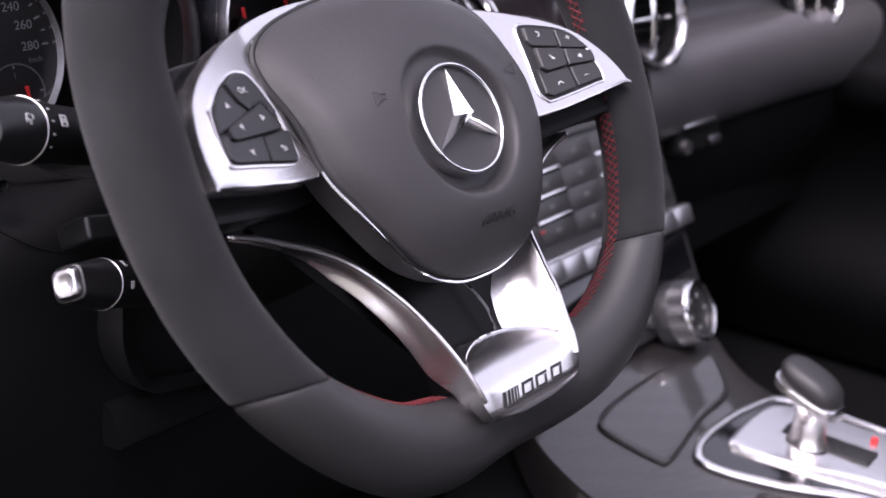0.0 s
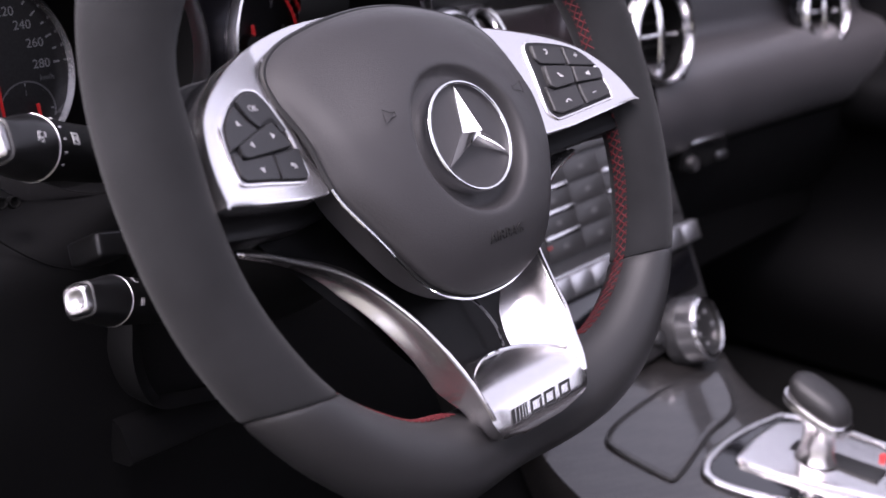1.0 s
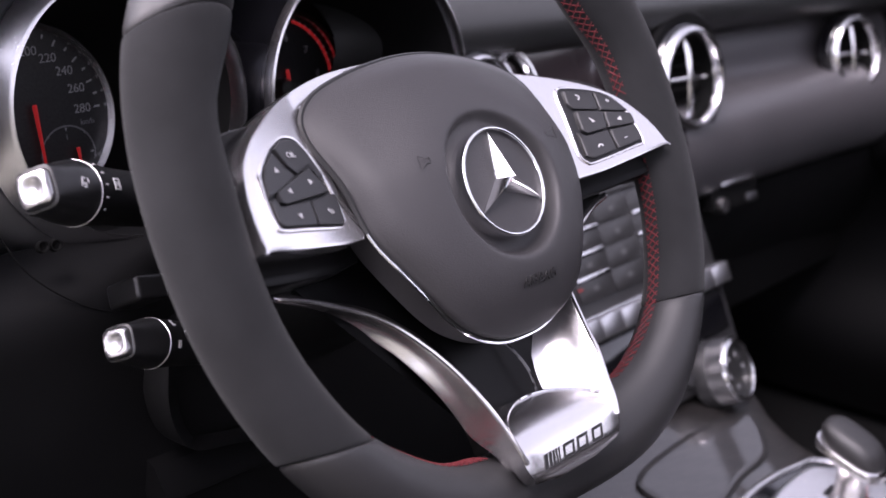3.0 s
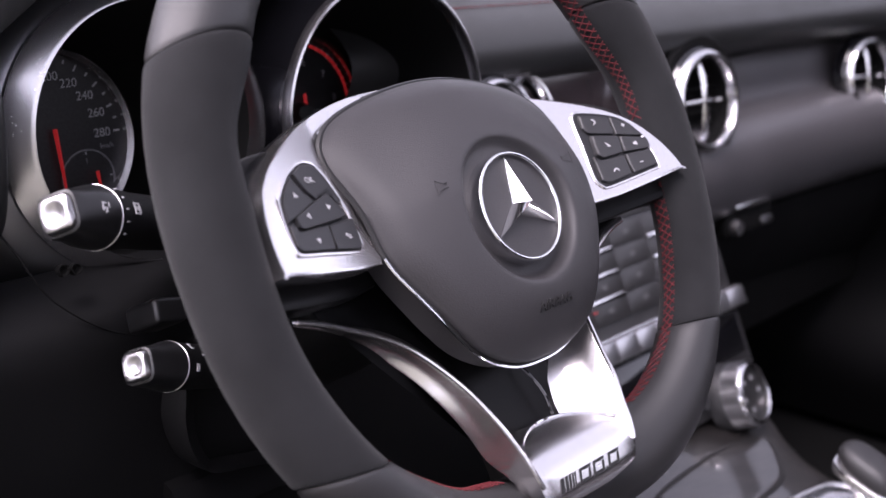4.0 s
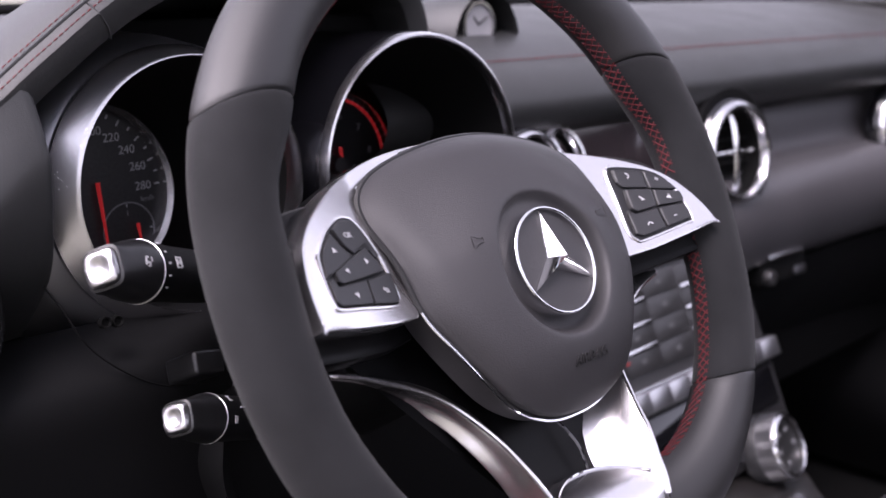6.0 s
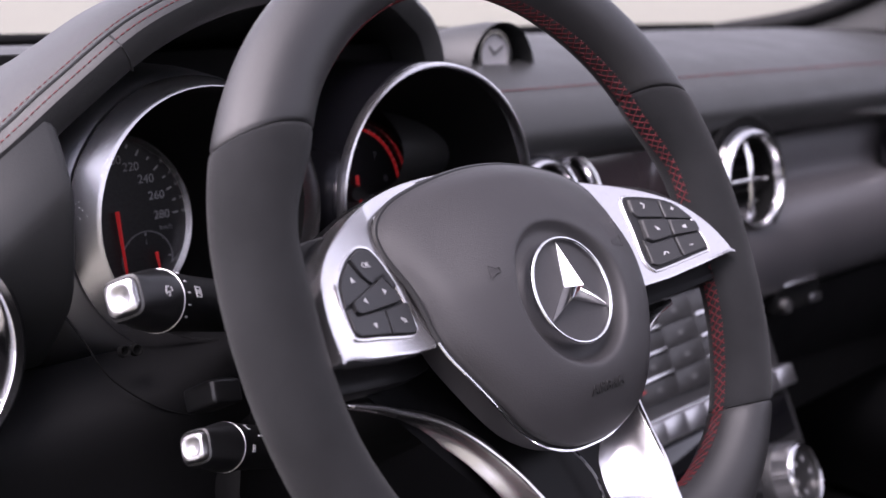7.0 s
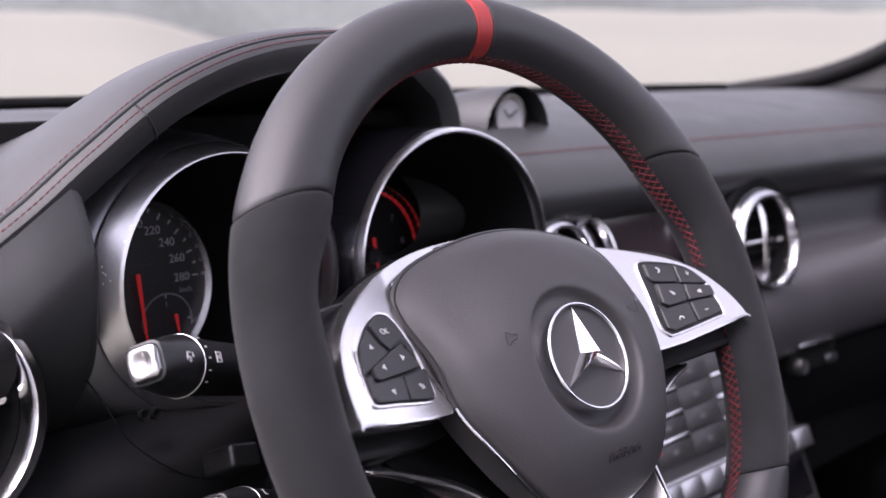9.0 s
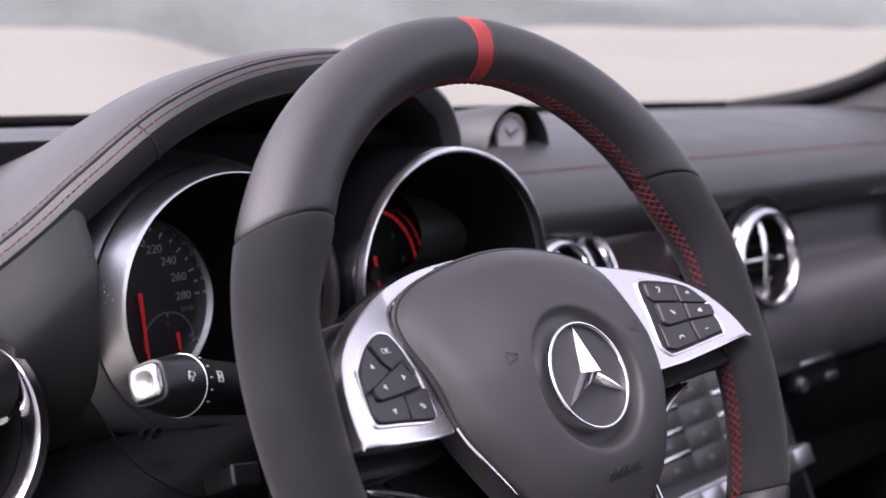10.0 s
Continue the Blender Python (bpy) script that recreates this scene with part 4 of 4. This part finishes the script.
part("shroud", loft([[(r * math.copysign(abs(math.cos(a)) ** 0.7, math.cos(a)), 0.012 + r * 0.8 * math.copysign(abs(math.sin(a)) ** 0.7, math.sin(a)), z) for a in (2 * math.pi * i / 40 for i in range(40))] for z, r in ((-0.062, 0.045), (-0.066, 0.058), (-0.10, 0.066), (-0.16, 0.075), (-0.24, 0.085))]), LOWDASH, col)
part("hub_back", lathe([(0.0001, -0.034), (0.06, -0.036), (0.055, -0.062), (0.0001, -0.063)], 40), PLASTIC, wheel)

lever = part("column_lever", box((-0.008, -0.0062, -0.020), (0.010, 0.0062, 0.004), 0.0025, 3), PLASTIC)
tagged(lever, "small black adjusting lever on the column", "lever")
lever.matrix_basis = WHEEL @ pose(-0.126, 0.0095, -0.122, 0, 10, -8)
# mouldings of the knee panel: a curved joint, two small bores, a scooped cover and a ledge below it
knee = thing("knee_cover", "black moulded cover with a ledge below the steering column", "trim panel")
joint_line = spline([(-0.186, 0.147, 0.745), (-0.1798, 0.143, 0.7331), (-0.1675, 0.139, 0.7102), (-0.1425, 0.1345, 0.6898), (-0.11, 0.134, 0.678)], 8)
part("panel_joint", sweep(joint_line, 0.0005, 6), LOWDASH, knee, "thin raised joint in the panel")
for x, z in ((-0.154, 0.7222), (-0.1603, 0.7229)):
    part("bore", lathe([(0.0001, -0.001), (0.0018, -0.001), (0.0022, 0.0004), (0.0027, 0.0004), (0.003, -0.003)], 20), VOID, knee, "small dark bore").matrix_basis = pose(x, 0.139, z, 76)
scoop = []
for k, (dx, dy, dz) in enumerate(((0, 0.012, 0), (0.002, 0, -0.002), (0.006, -0.004, -0.006), (0.014, 0.004, -0.014), (0.028, 0.012, -0.024))):
    scoop.append([(x + dx * 0.7, y + dy, z - dz * (0.6 if z > 0.65 else -0.4)) for x, y, z in spline([(-0.078, 0.128, 0.682), (-0.108, 0.126, 0.668), (-0.116, 0.126, 0.636), (-0.104, 0.128, 0.606), (-0.075, 0.130, 0.597), (-0.045, 0.132, 0.59)], 8)])
part("scooped_cover", loft(scoop, False, False, False), LOWDASH, knee, "scooped black cover")
ledge = [[(x, y, z + 0.018 * (x + 0.05) * -1) for y, z in ((0.150, 0.566), (0.134, 0.569), (0.1305, 0.572), (0.1305, 0.575), (0.140, 0.590), (0.152, 0.594))] for x in span(-0.112, -0.035, 8)]
part("ledge", loft(ledge), SHADETRIM, knee, "narrow black ledge")

# ---- centre console ----
con = thing("centre_console", "centre console with glossy carbon weave trim", "console")
top = [(0.205, -0.30), (0.205, 0.02), (0.222, 0.075), (0.255, 0.125), (0.31, 0.15), (0.46, 0.15), (0.50, 0.125), (0.515, 0.10), (0.50, 0.05), (0.475, 0.02), (0.465, -0.05), (0.465, -0.30)]


def con_z(x, y):
    return 0.4185 + 0.02 * y + 0.115 * (y + math.sqrt(y * y + 0.0004)) - 0.0022


left_edge = spline([(0.212, -0.30, 0), (0.212, -0.10, 0), (0.212, 0.03, 0), (0.216, 0.07, 0), (0.230, 0.11, 0), (0.262, 0.155, 0)], 6)
right_edge = spline([(0.465, -0.30, 0), (0.465, -0.10, 0), (0.464, 0.025, 0), (0.478, 0.07, 0), (0.503, 0.105, 0), (0.510, 0.155, 0)], 6)
rows = []
for a, b in zip(left_edge, right_edge):
    row = [(a.x - 0.004, a.y, con_z(a.x, a.y) - 0.05), (a.x - 0.003, a.y, con_z(a.x, a.y) - 0.009), (a.x - 0.001, a.y, con_z(a.x, a.y) - 0.003)]
    row += [(a.x + (b.x - a.x) * u, a.y + (b.y - a.y) * u, con_z(a.x, a.y + (b.y - a.y) * u) + 0.006 * (1 - (2 * u - 1) ** 2) - 0.002) for u in span(0.02, 0.98, 18)]
    row += [(b.x + 0.001, b.y, con_z(b.x, b.y) - 0.003), (b.x + 0.003, b.y, con_z(b.x, b.y) - 0.009), (b.x + 0.004, b.y, con_z(b.x, b.y) - 0.05)]
    rows.append(row)
part("carbon_top", loft(rows, False, False, False), CARBON, con, "lacquered carbon weave surface")
part("body", box((0.215, -0.30, 0.16), (0.46, 0.20, 0.385), 0.02), LOWDASH, con, "black side walls")
lid = [(0.289, 0.027), (0.282, 0.034), (0.277, 0.077), (0.287, 0.089), (0.312, 0.094), (0.36, 0.096), (0.40, 0.0945), (0.446, 0.087), (0.455, 0.078), (0.44, 0.06), (0.413, 0.043), (0.365, 0.039), (0.315, 0.030)]
lid3 = spline([(a, b, 0) for a, b in lid], 5, True)
part("lid", slab(lid3, 0.01, 0.003, lambda x, y: con_z(x, y) + 0.0062), CARBON, con, "carbon weave ashtray lid")
part("lid_gap", sweep([(p.x, p.y, con_z(p.x, p.y) + 0.0045) for p in lid3], 0.0013, 6, True), INK, con)
frame_line = spline([(a, b, 0) for a, b in [(0.365, -0.26), (0.352, -0.115), (0.325, -0.052), (0.309, 0.002), (0.318, 0.018), (0.345, 0.0235), (0.385, 0.023), (0.42, 0.018), (0.445, 0.010), (0.458, -0.02), (0.46, -0.08), (0.46, -0.26)]], 5)
part("selector_frame", sweep([(p.x, p.y, con_z(p.x, p.y) + 0.0065) for p in frame_line], 0.0036, 8, flat=0.7), SILVER, con, "silver frame round the selector")
part("selector_well", slab([(p.x, p.y) for p in frame_line], 0.02, 0.002, lambda x, y: con_z(x, y) + 0.0062), GLOSS, con, "gloss black selector well")
part("selector_plate", slab(spline([(a, b, 0) for a, b in [(0.38, -0.25), (0.372, -0.12), (0.352, -0.045), (0.343, 0.0), (0.356, 0.008), (0.40, 0.010), (0.43, 0.002), (0.444, -0.04), (0.45, -0.25)]], 4, True), 0.012, 0.003, lambda x, y: con_z(x, y) + 0.0125), SILVER, con, "silver selector plate")
for i in range(3):
    part("mode_key", box((0.382 + 0.022 * i, -0.125, 0.424), (0.40 + 0.022 * i, -0.108, 0.4312), 0.0015), KEYCAP, con)
part("selector_slot", box((0.385, -0.09, 0.422), (0.408, -0.012, 0.4302), 0.002), INK, con, "dark selector slot")
part("warning_key", box((0.423, -0.0825, 0.425), (0.4285, -0.0775, 0.4316), 0.001), REDGLOW, con, "small red lit mark")
sel = thing("gear_selector", "stubby gear selector with leather top and silver neck", "gear selector", pose(0.386, -0.041, 0.4295) @ Matrix.Diagonal((0.84, 0.84, 0.9, 1)))
part("neck", loft([[(r * 0.8 * math.cos(a), oy + r * math.sin(a), z) for a in (2 * math.pi * i / 24 for i in range(24))] for z, r, oy in ((0, 0.021, 0), (0.008, 0.0165, 0.0), (0.024, 0.0145, 0.0), (0.038, 0.0165, 0.001), (0.046, 0.021, 0.002))]), SILVER, sel, "silver neck")
knob = []
for t in span(-1, 1, 16):
    r = max(0.02, 1 - abs(t) ** 3.2) ** 0.5
    knob.append([(0.0215 * r * math.copysign(abs(math.cos(a)) ** 0.75, math.cos(a)), 0.003 + 0.030 * t, 0.055 + 0.011 * t + (0.016 if math.sin(a) > 0 else 0.009) * r * math.copysign(abs(math.sin(a)) ** 0.75, math.sin(a))) for a in (2 * math.pi * i / 28 for i in range(28))])
part("grip_top", loft(knob), LEATHER, sel, "black leather grip")
band = [(0.0225 * math.copysign(abs(math.cos(a)) ** 0.6, math.cos(a)), 0.004 + 0.031 * math.copysign(abs(math.sin(a)) ** 0.6, math.sin(a))) for a in (2 * math.pi * i / 48 for i in range(48))]
part("grip_band", slab(band, 0.009, 0.003, lambda x, y: 0.0505 + 0.34 * y), SILVER, sel, "silver band under the grip")

# ---- cabin ----
floor = part("floor", box((-0.50, -1.4, 0.10), (1.25, 0.75, 0.16), 0.005), CARPET)
tagged(floor, "black carpeted footwell floor", "floor", kind="structure")
door = thing("door_passenger", "black passenger door trim with armrest", "door", kind="structure")
rows = [(1.13, 0.84), (1.10, 0.80), (1.09, 0.70), (1.06, 0.64), (1.02, 0.61), (1.03, 0.56), (1.09, 0.52), (1.10, 0.40), (1.06, 0.30), (1.10, 0.18)]
line = spline([(x, 0, z) for x, z in rows], 4)
part("door_trim", loft([[(p.x, y, p.z) for p in line] for y in span(-1.3, 0.5, 10)], False, False, False), SHADETRIM, door)
part("door_shell", box((1.14, -1.4, 0.15), (1.22, 0.6, 0.85), 0.01), VOID, door)
near = part("sill_driver", box((-0.60, -1.4, 0.10), (-0.48, 0.3, 0.34), 0.02), LOWDASH)
tagged(near, "black door sill on the driver's side", "sill", kind="structure")
back = part("wall_rear", box((-0.56, -1.5, 0.12), (1.22, -1.4, 0.95), 0.02), LOWDASH)
tagged(back, "black bulkhead behind the seats", "wall", kind="structure")
fire = part("wall_front", box((-0.5, 0.60, 0.12), (1.2, 0.66, 0.80), 0.01), VOID)
tagged(fire, "black bulkhead under the windscreen", "wall", kind="structure")


def seat(x):
    s = thing("seat", "black leather sports seat with a built-in headrest", "seat", pose(x, -0.72, 0.16), "two seats")
    part("cushion", box((-0.24, -0.22, 0.06), (0.24, 0.26, 0.22), 0.06, 5), LEATHER, s)
    rows = [(0.12, 0.24, -0.22), (0.30, 0.25, -0.26), (0.55, 0.245, -0.31), (0.72, 0.21, -0.35), (0.80, 0.14, -0.37), (0.92, 0.135, -0.39), (1.03, 0.12, -0.41), (1.06, 0.09, -0.415)]
    rings = []
    for z, w, y in rows:
        rings.append([(w * math.copysign(abs(math.cos(a)) ** 0.6, math.cos(a)), y - 0.02 + 0.075 * math.sin(a), z) for a in (2 * math.pi * i / 32 for i in range(32))])
    part("backrest", loft(rings), LEATHER, s, "tall black leather backrest")
    part("base", box((-0.2, -0.2, 0.0), (0.2, 0.2, 0.08), 0.01), PLASTIC, s)


seat(0.76)
seat(0.0)

# windscreen frame
ws = thing("windscreen_frame", "black windscreen frame with sloping pillars", "windscreen frame", kind="structure")
part("lower_seal", sweep([(x, 0.655 + bow(x) * 0.6, 0.851) for x in span(-0.46, 1.14, 24)], 0.006, 8), VOID, ws, "black lower seal")
pil = spline([(1.17, 0.66, 0.838), (1.19, 0.50, 0.868), (1.19, 0.36, 0.925), (1.16, 0.10, 1.06), (1.12, -0.20, 1.22), (1.08, -0.32, 1.27)], 6)
part("pillar", sweep(pil, 0.02, 12, flat=0.8), LOWDASH, ws, "dark pillar trim")
part("pillar_panel", loft([[p, p + Vector((0.03, 0, 0)), (p.x + 0.03, p.y, 0.80), (p.x - 0.01, p.y, 0.80)] for p in pil if p.y > 0.30]), DASH, ws, "dark panel under the pillar")

# ---- outside ----
def ground():
    bm = bmesh.new()
    rows = []
    for i in range(60):
        d = 3000 * (i / 59) ** 3
        rows.append(d)
    n = 180
    rings = []
    for d in rows:
        ring = []
        for j in range(n):
            a = 2 * math.pi * j / n
            x, y = d * math.sin(a), d * math.cos(a)
            h = 0.0
            if 12 < d < 400:
                az = math.degrees(a)
                crest = 2.6 - 1.7 * math.exp(-((az - 34) / 5.0) ** 2) + 0.4 * noise.noise((math.sin(a) * 9, math.cos(a) * 9, 0.3))
                h = min(1, (d - 12) / 40) * (0.86 + 55 * math.tan(radians(crest))) * (0.9 + 0.1 * min(d, 60) / 60)
            if d >= 400:
                h = 3.0
            ring.append((x, y, h))
        rings.append(ring)
    sheet = loft(rings[1:], True, False, False)
    bmesh.ops.contextual_create(sheet, geom=[e for e in sheet.edges if e.is_boundary and e.verts[0].co.length < 5])
    return sheet


g = part("ground", ground(), SAND)
tagged(g, "pale sand rising to low dunes", "sand", kind="structure")


def hills():
    rings = []
    for k, (d, f) in enumerate(((300, 0.0), (340, 0.5), (420, 1.0), (520, 1.25), (700, 1.3))):
        ring = []
        for j in range(90):
            a = 2 * math.pi * j / 90
            h = 8 + 46 * f * (0.8 + 0.5 * noise.noise((math.sin(a) * 3, math.cos(a) * 3, 0.1)) + 0.15 * noise.noise((math.sin(a) * 14, math.cos(a) * 14, k)))
            ring.append((d * math.sin(a), d * math.cos(a), h if f else 2))
        rings.append(ring)
    return loft(rings, True, False, False)


h = part("hills", hills(), SCRUB)
tagged(h, "blurred grey-green hills behind the sand", "hills", kind="structure")
